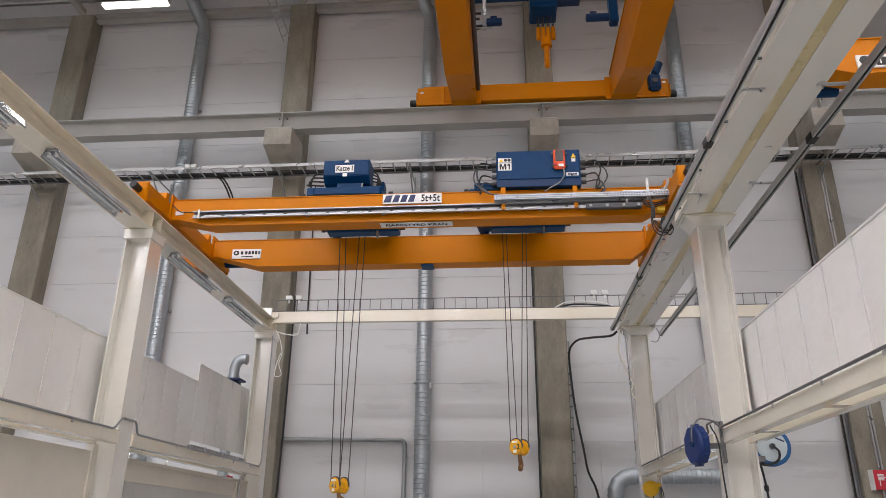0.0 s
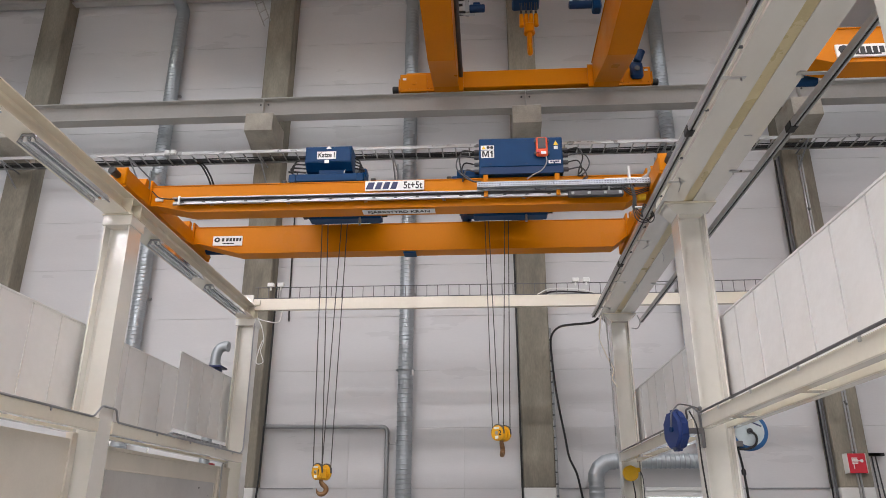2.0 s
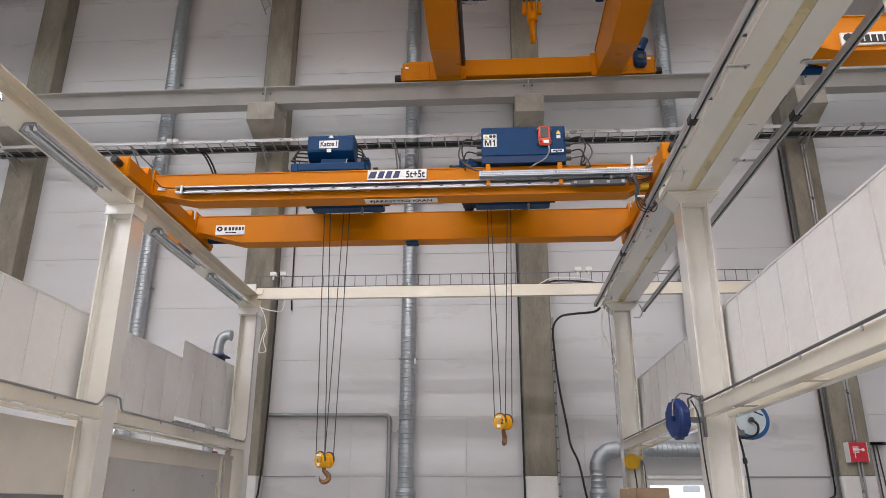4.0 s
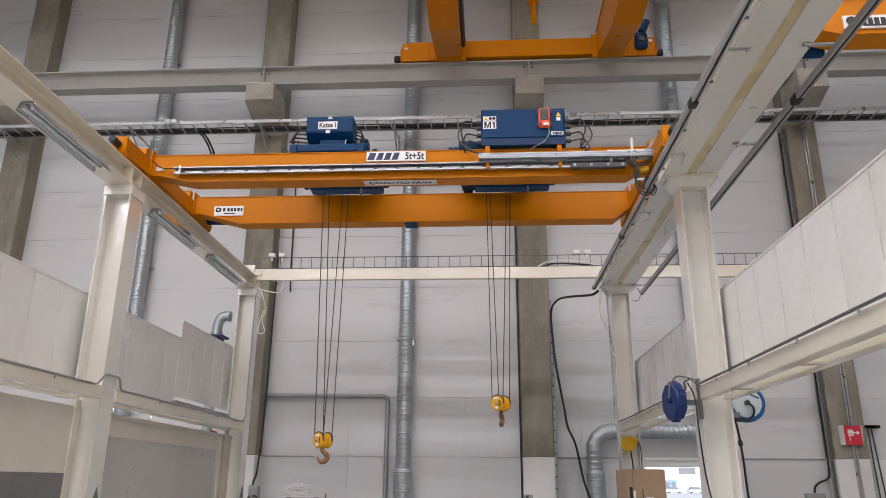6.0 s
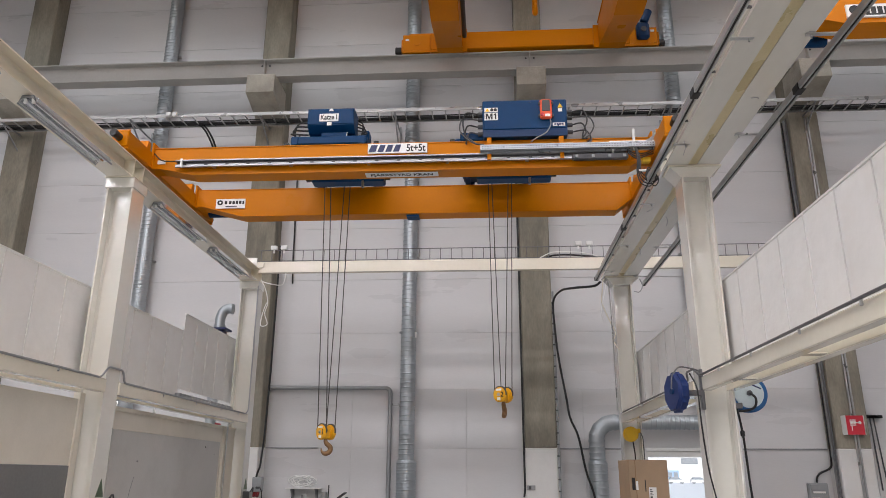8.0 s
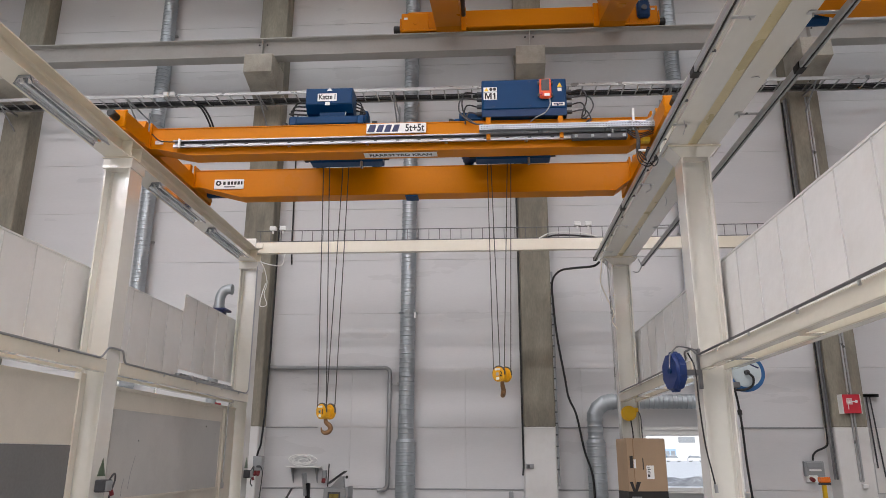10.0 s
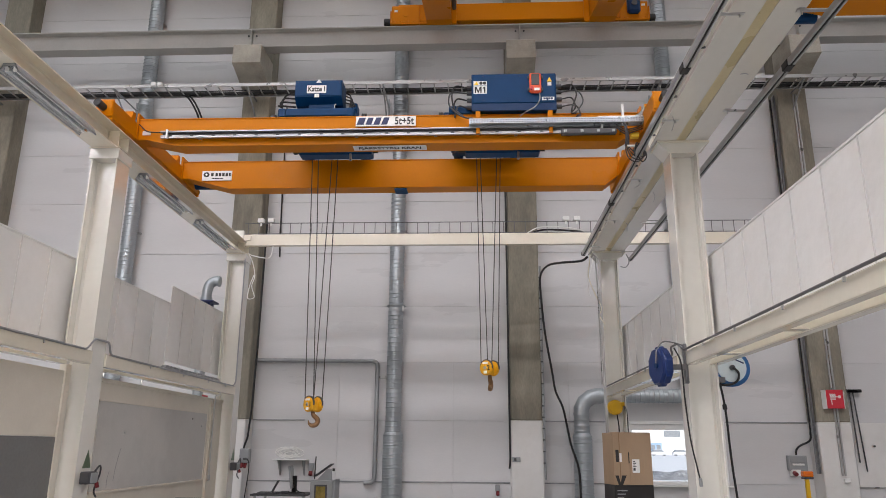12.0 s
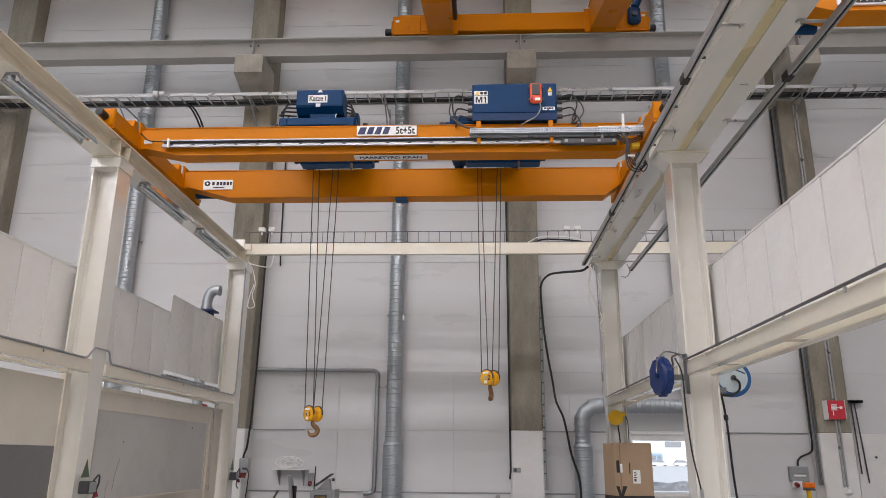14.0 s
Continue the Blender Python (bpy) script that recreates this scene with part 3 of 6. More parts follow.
# rear tie beam with its wire tray
tie = thing("tie_beam", (-1, 12.95, 5.2), "cream steel tie beam between the rear columns", "steel beam", kind="structure")
part("beam", prism([(12.90, 5.215), (13.0, 5.215), (13.0, 5.225), (12.91, 5.225), (12.91, 5.415), (13.0, 5.415), (13.0, 5.425), (12.90, 5.425)], "x", LX - 0.1, 6.6), M_CREAM, tie)
part("end_plate", bx((LX - 0.13, 12.84, 5.33), (LX + 0.07, 12.885, 5.49), 0.004), M_STEELWHITE, tie)
part("seat_cleat", bx((LX - 0.06, 12.86, 5.30), (LX + 0.2, 12.895, 5.40), 0.004), M_CREAM, tie)
tray = thing("wire_tray", (-1, 12.93, 5.43), "grey wire cable tray standing on the tie beam", "cable tray")
for z in (5.445, 5.655):
    part("long_wire", tube([(LX + 0.05, 12.93, z), (6.4, 12.93, z)], 0.008, 6), M_CONDUIT, tray)
w0 = None
for k in range(54):
    wx = LX + 0.12 + 0.2 * k
    if w0 is None:
        w0 = part("cross_wire", tube([(wx, 12.93, 5.425), (wx, 12.93, 5.655)], 0.007, 6), M_CONDUIT, tray)
    else:
        o = new("cross_wire", w0.data)
        o.parent, o.matrix_parent_inverse = tray, w0.matrix_parent_inverse
        o.location.x = 0.2 * k
part("cable", tube(smooth_path([(1.05, 12.95, 5.45), (1.25, 12.96, 5.50), (1.6, 12.95, 5.49), (2.0, 12.95, 5.45)], 6), 0.017, 8), M_BLACK, tray, "black cable")
part("cable", tube(smooth_path([(0.95, 12.93, 5.44), (1.2, 12.93, 5.545), (1.7, 12.93, 5.53), (2.0, 12.93, 5.46)], 6), 0.012, 8), M_WHITE, tray, "white cable")
for jx in (-4.05, -3.86, 1.66, 1.86):
    j = thing("light_sensor", (jx, 12.93, 5.66), "small white sensor box on the wire tray", "sensor", "tray boxes")
    part("body", bx((jx - 0.06, 12.88, 5.662), (jx + 0.06, 12.97, 5.74), 0.008), M_WHITE, j)
    part("foot", bx((jx - 0.015, 12.92, 5.60), (jx + 0.015, 12.94, 5.665)), M_WHITE, j)

# lower double beams between the columns
def lower_beams(x_in, x_out, group):
    for y0, y1 in ((-3.5, 3.20), (3.50, 7.85), (8.15, 12.75)):
        t = thing("lower_beam", (x_in, y0, 2.45), "cream painted double beam at head height between columns", "steel beam", group, "structure")
        for xx, w in ((x_in, 0.10), (x_out, -0.10)):
            a, b = sorted((xx, xx + (w if x_out > x_in else -w)))
            part("rail_beam", bx((a, y0, 2.455), (b, y1, 2.60), 0.008), M_CREAM, t)
        yy = y0 + 0.5
        while yy < y1 and x_in > 0:
            part("tie_plate", bx((min(x_in, x_out) + 0.1, yy, 2.462), (max(x_in, x_out) - 0.1, yy + 0.12, 2.474)), M_CREAM, t)
            yy += 1.45


lower_beams(2.205, 2.56, "beams beside the white panels")
lower_beams(-4.23, -4.61, "beams over the partitions")

# conduits along the lower beams
def conduit(points, r, material, label, clips=()):
    t = thing("conduit", points[0], label, "conduit", "beam conduits")
    part("pipe", tube(bent(points, 0.05), r, 8), material, t, smooth=True)
    for p in clips:
        part("clip", bx((p[0] - 0.008, p[1] - 0.01, p[2] - 0.045), (p[0] + 0.008, p[1] + 0.01, p[2] + 0.004), 0.002), M_ZINC, t)
    return t


conduit([(2.17, -3, 2.605), (2.17, 7.75, 2.605), (2.13, 7.82, 2.68), (2.13, 8.1, 2.68), (2.17, 8.2, 2.605), (2.17, 12.6, 2.605)], 0.0115, M_CONDUIT, "dark steel conduit on a beam",
        [(2.175, y, 2.605) for y in (4.3, 5.2, 6.2, 7.1, 8.6, 9.6, 10.8)])
conduit([(-4.225, -3, 2.60), (-4.225, 7.7, 2.60), (-4.22, 7.84, 2.735), (-4.22, 8.16, 2.735), (-4.22, 8.22, 2.60), (-4.225, 8.35, 2.60), (-4.225, 12.6, 2.60), (-4.22, 12.7, 2.68), (-4.22, 12.68, 4.9)], 0.012, M_PIPE,
        "dark steel conduit bending round a column", [(-4.225, y, 2.60) for y in (6.9, 9.3, 10.4, 11.4, 12.2)])

# hanging white panels above the beams
def strip_panels(x, spans, sgn, label):
    t = thing("panel_curtain", (x, spans[0][0], spans[0][2]), label, "panel curtain")
    rnd = random.Random(5)
    for y0, y1, z0, z1, n in spans:
        w = (y1 - y0) / n
        for k in range(n):
            a, b = y0 + k * w + 0.0005, y0 + (k + 1) * w - 0.0005
            bm = bmesh.new()
            cols, rows_n = 5, 7
            grid = []
            ph = rnd.uniform(0, 6)
            for i in range(cols):
                col = []
                for j in range(rows_n):
                    u, v = i / (cols - 1), j / (rows_n - 1)
                    off = 0.005 * math.sin(math.pi * u) + 0.0025 * math.sin(v * 9 + ph + u * 2)
                    col.append((x + off * sgn, a + (b - a) * u, z0 + (z1 - z0) * v))
                grid.append(col)
            fr = [[bm.verts.new(p) for p in c] for c in grid]
            bk = [[bm.verts.new((p[0] + 0.006, p[1], p[2])) for p in c] for c in grid]
            for i in range(cols - 1):
                for j in range(rows_n - 1):
                    bm.faces.new((fr[i][j], fr[i + 1][j], fr[i + 1][j + 1], fr[i][j + 1]))
                    bm.faces.new((bk[i][j], bk[i][j + 1], bk[i + 1][j + 1], bk[i + 1][j]))
            for i in range(cols - 1):
                for j in (0, rows_n - 1):
                    bm.faces.new((fr[i][j], bk[i][j], bk[i + 1][j], fr[i + 1][j]))
            for j in range(rows_n - 1):
                for i in (0, cols - 1):
                    bm.faces.new((fr[i][j], fr[i][j + 1], bk[i][j + 1], bk[i][j]))
            bmesh.ops.recalc_face_normals(bm, faces=bm.faces[:])
            part("panel", bm, M_CURTAIN, t, smooth=True)
            part("seam_strip", bx((x + sgn * 0.008 - 0.004, b - 0.004, z0 + 0.01), (x + sgn * 0.008 + 0.004, b + 0.006, z1 - 0.01)), M_SEAM, t)
        part("top_channel", bx((x - 0.012, y0, z1 - 0.012), (x + 0.018, y1, z1 + 0.012), 0.003), M_WHITE, t)
    return t


strip_panels(2.60, [(-2.6, 13.1, 2.60, 3.68, 28)], -1, "row of white plastic panels above a beam")
left_curtain = strip_panels(-4.68, [(-2.1, 10.72, 2.60, 3.685, 24), (10.74, 13.1, 2.82, 3.96, 5)], 1, "row of white plastic panels, the rear ones hung higher")
for bracket_y in (-1.0, 2.2, 5.4, 8.6):
    part("bracket", bx((-4.692, bracket_y, 2.592), (-4.56, bracket_y + 0.04, 2.604)), M_WHITE, left_curtain)


# ---------------------------------------------------------------- small double-girder crane
LRAIL, RRAIL = -4.43, 2.15
crane = thing("bridge_crane", (-1.1, 9.1, 5.33), "orange double-girder bridge crane on steel runways", "bridge crane")


def girder(y, z0, z1, xa, xb, ca, cb, cz, parent, material=None):
    """Box girder with a raised bottom at each end and proud flanges."""
    w = 0.25
    ol = [(xa, z1 - 0.012), (xa, cz), (xa + 0.1, cz), (ca, z0 + 0.012), (cb, z0 + 0.012), (xb - 0.1, cz), (xb, cz), (xb, z1 - 0.012)]
    g = part("girder", prism(ol, "y", y + 0.012, y + w - 0.012), material or M_ORANGE, parent)
    part("top_flange", bx((xa, y, z1 - 0.014), (xb, y + w, z1), 0.003), material or M_ORANGE, g)
    bot = bmesh.new()
    pts = [(xa, cz), (xa + 0.1, cz), (ca, z0 + 0.012), (cb, z0 + 0.012), (xb - 0.1, cz), (xb, cz)]
    prism(pts + [(u, v - 0.013) for u, v in pts[::-1]], "y", y, y + w, bot)
    part("bottom_flange", bot, material or M_ORANGE, g)
    part("trolley_rail", bx((xa + 0.1, y + 0.1, z1), (xb - 0.1, y + 0.14, z1 + 0.03), 0.004), M_ZINC, g)
    return g


G1Y, G2Y = 8.40, 9.85
g1 = girder(G1Y, 5.27, 5.655, LRAIL + 0.1, RRAIL - 0.1, -3.78, 1.78, 5.38, crane)
g2 = girder(G2Y, 5.225, 5.655, LRAIL + 0.1, RRAIL + 0.0, -3.62, 1.84, 5.40, crane)
for rx in (LRAIL, RRAIL):
    ec = part("end_carriage", bx((rx - 0.10, 7.72, 5.37), (rx + 0.10, 10.56, 5.585), 0.008), M_ORANGE, crane)
    for yy in (7.72, 10.56):
        d = -1 if yy < 9 else 1
        part("buffer", cyl((rx, yy, 5.48), (rx, yy + d * 0.16, 5.48), 0.045, 0.05, 18, bev=0.01), M_BLACK, ec, "black rubber buffer")
        part("wheel", cyl((rx - 0.035, yy - d * 0.18, 5.405), (rx + 0.035, yy - d * 0.18, 5.405), 0.075, seg=24), M_ZINC, ec)
        part("guard", bx((rx - 0.105, yy - d * 0.03 - 0.01, 5.34), (rx + 0.105, yy - d * 0.03 + 0.01, 5.60), 0.003), M_ORANGE, ec)
    for gy in (G1Y, G2Y):
        part("joint_plate", bx((rx - (0.11 if rx > 0 else -0.085), gy - 0.03, 5.37), (rx + (0.11 if rx < 0 else -0.085), gy + 0.28, 5.72), 0.003), M_ORANGE, ec)
        part("bracket", prism([(gy - 0.13, 5.585), (gy - 0.02, 5.585), (gy - 0.02, 5.72), (gy - 0.09, 5.72)], "x", rx - 0.06, rx + 0.06), M_ORANGE, ec)
part("drive_motor", cyl((LRAIL + 0.12, 10.35, 5.47), (LRAIL + 0.42, 10.35, 5.47), 0.075, seg=20, bev=0.01), M_BLUEDARK, crane, "dark blue travel motor")

# conductor rail on the front girder
cr = part("conductor_rail", bx((-3.99, 8.325, 5.350), (1.74, 8.36, 5.390), 0.003), M_ALU, crane, "galvanised conductor rail with black slots")
part("upper_rail", bx((-3.99, 8.30, 5.420), (1.74, 8.36, 5.440), 0.003), M_ALU, cr)
# Dark bar stands for the shade in the gap between the rails.
part("gap_shade", bx((-3.97, 8.34, 5.390), (1.72, 8.405, 5.420)), M_DARK, cr)
for k in range(21):
    sx = -3.86 + 0.275 * k
    # Black chips on the rail face stand for the shade inside its slots.
    part("slot_shade", bx((sx - 0.02, 8.319, 5.373), (sx + 0.02, 8.327, 5.385)), M_INK, cr)
for sx in (-3.9, 1.55):
    part("end_clamp", bx((sx - 0.012, 8.29, 5.335), (sx + 0.012, 8.32, 5.455), 0.003), M_WHITE, cr)
for k in range(6):
    sx = -3.5 + 1.0 * k
    part("rail_bracket", bx((sx - 0.02, 8.36, 5.355), (sx + 0.02, 8.413, 5.435)), M_ZINC, cr)
part("feed_cable", tube(smooth_path([(-4.3, 8.36, 5.56), (-4.2, 8.37, 5.47), (-4.08, 8.37, 5.45), (-3.99, 8.35, 5.44)], 5), 0.008, 6), M_BLACK, crane)
part("end_label", bx((-4.26, 8.392, 5.43), (-4.16, 8.412, 5.48)), M_WHITE, crane)

# signs on the girders
sign = part("capacity_sign", bx((-1.515, 8.385, 5.505), (-0.755, 8.408, 5.64), 0.002), M_WHITE, crane, "white capacity sign with dark blue marks")
for k, (a, b) in enumerate(((-1.50, -1.40), (-1.385, -1.30), (-1.285, -1.20), (-1.185, -1.10))):
    part("logo_block", prism([(a - 0.005, 5.525), (b - 0.015, 5.525), (b + 0.012, 5.62), (a + 0.03, 5.62)], "y", 8.380, 8.387), M_NAVY, sign)
text("5t+5t", 0.135, facing(-0.90, 8.382, 5.568), M_INK, sign, squeeze=0.80)
remote_sign = part("remote_control_sign", moved(bx((-0.465, -0.002, -0.07), (0.465, 0.002, 0.07)), Matrix.Translation((-1.085, 8.50, 5.2545)) @ Matrix.Rotation(radians(90), 4, "X")), M_WHITE, crane, "white sign reading remote controlled crane in Swedish")
text("FJÄRRSTYRD KRAN", 0.095, Matrix.Translation((-1.085, 8.50, 5.2515)) @ Matrix.Rotation(radians(180), 4, "X"), M_INK, remote_sign, squeeze=0.98)
plate = part("maker_plate", bx((-4.02, 9.842, 5.35), (-3.58, 9.862, 5.50), 0.002), M_WHITE, crane, "white maker plate with dark marks")
part("emblem", prism([(-3.955 + 0.045 * math.cos(a * math.tau / 8), 5.44 + 0.04 * math.sin(a * math.tau / 8)) for a in range(8)], "y", 9.838, 9.844), M_INK, plate)
part("emblem_centre", prism([(-3.955 + 0.02 * math.cos(a * math.tau / 4), 5.44 + 0.02 * math.sin(a * math.tau / 4)) for a in range(4)], "y", 9.836, 9.839), M_WHITE, plate)
for a, b in ((-3.885, -3.85), (-3.82, -3.785), (-3.77, -3.735), (-3.72, -3.685), (-3.67, -3.635), (-3.62, -3.595)):
    part("name_bar", bx((a, 9.838, 5.415), (b, 9.844, 5.465)), M_INK, plate)
part("number_bar", bx((-3.87, 9.838, 5.375), (-3.70, 9.844, 5.388)), M_INK, plate)
part("splice_plate", bx((-1.18, 9.86, 5.19), (-1.0, 10.06, 5.212), 0.003), M_BLUE, crane)

# control cabinet on the front girder
cab = part("control_cabinet", bx((-0.05, 8.33, 5.665), (1.015, 8.62, 6.180), 0.012), M_BLUE, crane, "dark blue steel control cabinet")
part("lower_step", bx((-0.045, 8.322, 5.665), (1.01, 8.34, 5.765), 0.004), M_BLUEDARK, cab)
part("door_edge", bx((-0.03, 8.318, 5.770), (0.995, 8.334, 6.165), 0.006), M_BLUE, cab)
for sx, sz in ((0.1, 6.140), (0.55, 6.140), (0.1, 5.805), (0.9, 5.805), (0.55, 5.805)):
    part("screw", cyl((sx, 8.318, sz), (sx, 8.310, sz), 0.012, seg=8), M_BLUEDARK, cab)
lab = part("cabinet_label", bx((-0.025, 8.312, 5.895), (0.145, 8.320, 6.000), 0.001), M_WHITE, cab)
part("letter_m", prism([(-0.008, 5.907), (0.010, 5.907), (0.010, 5.962), (0.029, 5.907), (0.041, 5.907), (0.060, 5.962), (0.060, 5.907), (0.078, 5.907), (0.078, 5.988), (0.054, 5.988), (0.035, 5.934), (0.016, 5.988), (-0.008, 5.988)], "y", 8.308, 8.313), M_INK, lab)
part("digit_one", prism([(0.107, 5.907), (0.125, 5.907), (0.125, 5.988), (0.110, 5.988), (0.092, 5.974), (0.092, 5.960), (0.107, 5.967)], "y", 8.308, 8.313), M_INK, lab)
warn = part("warning_label", bx((-0.025, 8.312, 6.010), (0.145, 8.320, 6.070), 0.001), M_WHITE, cab)
part("warning_triangle", prism([(-0.015, 6.017), (0.04, 6.017), (0.012, 6.063)], "y", 8.309, 8.313), M_WARN, warn)
for cx in (0.07, 0.115):
    part("pictogram", cyl((cx, 8.313, 6.040), (cx, 8.309, 6.040), 0.021, seg=14), M_INK, warn)
wl = part("voltage_label", bx((0.905, 8.312, 5.995), (0.955, 8.320, 6.040), 0.001), M_WHITE, cab)
part("voltage_triangle", prism([(0.898, 6.052), (0.962, 6.052), (0.93, 6.112)], "y", 8.310, 8.319), M_WARN, cab)
pl = part("brand_plate", bx((0.83, 8.312, 5.795), (0.985, 8.320, 5.840), 0.001), M_WHITE, cab)
for k in range(4):
    part("logo_block", bx((0.85 + 0.03 * k, 8.309, 5.807), (0.875 + 0.03 * k, 8.313, 5.829)), M_NAVY, pl)
for sx in (0.03, 0.93):
    part("support", bx((sx - 0.03, 8.33, 5.465), (sx + 0.03, 8.40, 5.665), 0.003), M_ORANGE, cab)
for z in (5.765, 5.865, 5.965, 6.045):
    part("gland", cyl((1.0, 8.44, z), (1.09, 8.44, z), 0.028, seg=12), M_DARK, cab)
    part("gland", cyl((-0.04, 8.44, z), (-0.11, 8.44, z), 0.028, seg=12), M_DARK, cab)
for i, (z, reach, zl) in enumerate(((6.045, 0.22, 5.585), (5.965, 0.30, 5.585), (5.865, 0.20, 5.585), (5.765, 0.26, 5.565))):
    part("cable", tube(smooth_path([(1.07, 8.44, z), (1.07 + reach * 0.7, 8.42, z + 0.01), (1.05 + reach, 8.38, z - 0.14), (1.0 + reach * 0.95, 8.33, (z + zl) / 2 - 0.1), (1.18 + 0.03 * i, 8.26, zl)], 6), 0.0095, 8), M_BLACK if i % 2 == 0 else M_DARK, cab, "black control cable")
for i, (z, reach) in enumerate(((6.045, 0.16), (5.965, 0.20), (5.865, 0.14), (5.765, 0.12))):
    part("cable", tube(smooth_path([(-0.10, 8.44, z), (-0.10 - reach, 8.42, z + 0.01), (-0.14 - reach, 8.40, z - 0.15), (-0.20 - reach * 0.3, 8.34, 5.665), (-0.13, 8.26, 5.545), (-0.03, 8.24, 5.525)], 6), 0.010, 8), M_BLACK if i % 2 == 0 else M_DARK, cab, "black control cable")

# radio remote on the cabinet
rem = thing("radio_remote", (0.75, 8.27, 5.880), "orange red crane radio remote on the control cabinet", "remote control")
part("body", bx((0.675, 8.265, 5.880), (0.825, 8.318, 6.155), 0.02), M_ORRED, rem)
part("keypad", bx((0.70, 8.257, 5.980), (0.80, 8.268, 6.135), 0.008), M_DARK, rem, "dark grey keypad")
part("label", bx((0.735, 8.259, 5.905), (0.80, 8.267, 5.940)), M_WHITE, rem)
part("stop_knob", cyl((0.70, 8.265, 5.930), (0.70, 8.235, 5.930), 0.018, seg=14), M_RED, rem)
for sx in (0.668, 0.832):
    for z in (5.910, 6.080):
        part("corner_guard", bx((sx - 0.012, 8.275, z), (sx + 0.012, 8.31, z + 0.04), 0.005), M_DARK, rem)
part("cable", tube(smooth_path([(0.80, 8.285, 5.880), (0.80, 8.28, 5.790), (0.74, 8.28, 5.690), (0.62, 8.28, 5.620), (0.55, 8.29, 5.570)], 6), 0.008, 8), M_PIPE, rem, "grey lead")

# perforated tray with the drag chain
pt = part("perforated_tray", bx((-0.08, 8.22, 5.445), (2.06, 8.30, 5.451)), M_TRAY, crane, "galvanised perforated cable tray")
part("tray_back", bx((-0.08, 8.294, 5.425), (2.06, 8.30, 5.515)), M_TRAY, pt)
holes = bmesh.new()
for k in range(64):
    hx = -0.06 + k * 0.033
    for z in (5.460, 5.487):
        bx((hx, 8.218, z), (hx + 0.017, 8.2235, z + 0.009), 0, holes)
part("tray_front", bx((-0.08, 8.222, 5.445), (2.06, 8.228, 5.515)), M_TRAY, pt)
# No real holes: dark chips on the front sheet carry their shade.
tagged(part("perforation_shade", holes, M_DARK, pt), kind="stuff")
for sx in (0.03, 0.93, 1.8):
    part("hanger", bx((sx - 0.025, 8.30, 5.355), (sx + 0.025, 8.412, 5.455), 0.003), M_ORANGE, pt)
part("collector", bx((1.05, 8.26, 5.315), (1.72, 8.33, 5.385), 0.006), M_DARK, crane, "current collector carriage")
for sx in (1.1, 1.3, 1.5, 1.68):
    part("collector_clip", bx((sx - 0.018, 8.25, 5.332), (sx + 0.018, 8.262, 5.368), 0.002), M_PIPE, crane)
part("post", bx((1.79, 8.24, 5.415), (1.82, 8.28, 5.695), 0.004), M_WHITE, crane)
part("arm", bx((1.50, 8.25, 5.515), (2.06, 8.28, 5.540), 0.003), M_WHITE, crane)
for i in range(4):
    part("cable", tube(smooth_path([(1.9, 8.24 + 0.01 * i, 5.485 + 0.01 * i), (2.02, 8.26, 5.515 + 0.02 * i), (2.1, 8.35, 5.635 + 0.03 * i), (2.14, 8.5 + 0.03 * i, 5.695)], 5), 0.011, 8), M_PIPE, crane, "grey cable")
for i in range(4):
    w = 0.03 * i
    part("drop_cable", tube(smooth_path([(1.62 + 0.04 * i, 8.28, 5.45), (1.78 + w * 0.4, 8.24, 5.47 - 0.012 * i), (1.815 + w * 0.35, 8.20, 5.27), (1.80 + w * 0.5, 8.19, 5.10), (1.83 + w, 8.18, 4.95 + 0.02 * i), (1.93 + w * 0.6, 8.17, 4.90 + 0.03 * (i % 3)), (2.0 + 0.012 * i, 8.16, 4.99), (1.96 - 0.03 * (i % 2), 8.15, 5.09 + 0.015 * i), (1.89, 8.15, 5.05 - 0.02 * i), (1.90 + 0.01 * i, 8.15, 4.96)], 6), 0.007, 8), M_BLACK, crane, "black cable loop")
for i in range(3):
    part("jumper_cable", tube(smooth_path([(1.72, 8.27, 5.43 - 0.02 * i), (1.82, 8.25, 5.36 - 0.03 * i), (1.95, 8.26, 5.38 - 0.02 * i), (2.05, 8.33, 5.46 - 0.03 * i)], 6), 0.008, 8), M_BLACK, crane, "thin cable")
part("drop_bracket", bx((1.82, 8.17, 5.10), (2.02, 8.21, 5.12), 0.002), M_WHITE, crane)
part("limit_switch", bx((1.90, 8.30, 5.28), (2.0, 8.38, 5.34), 0.006), M_WARN, crane)


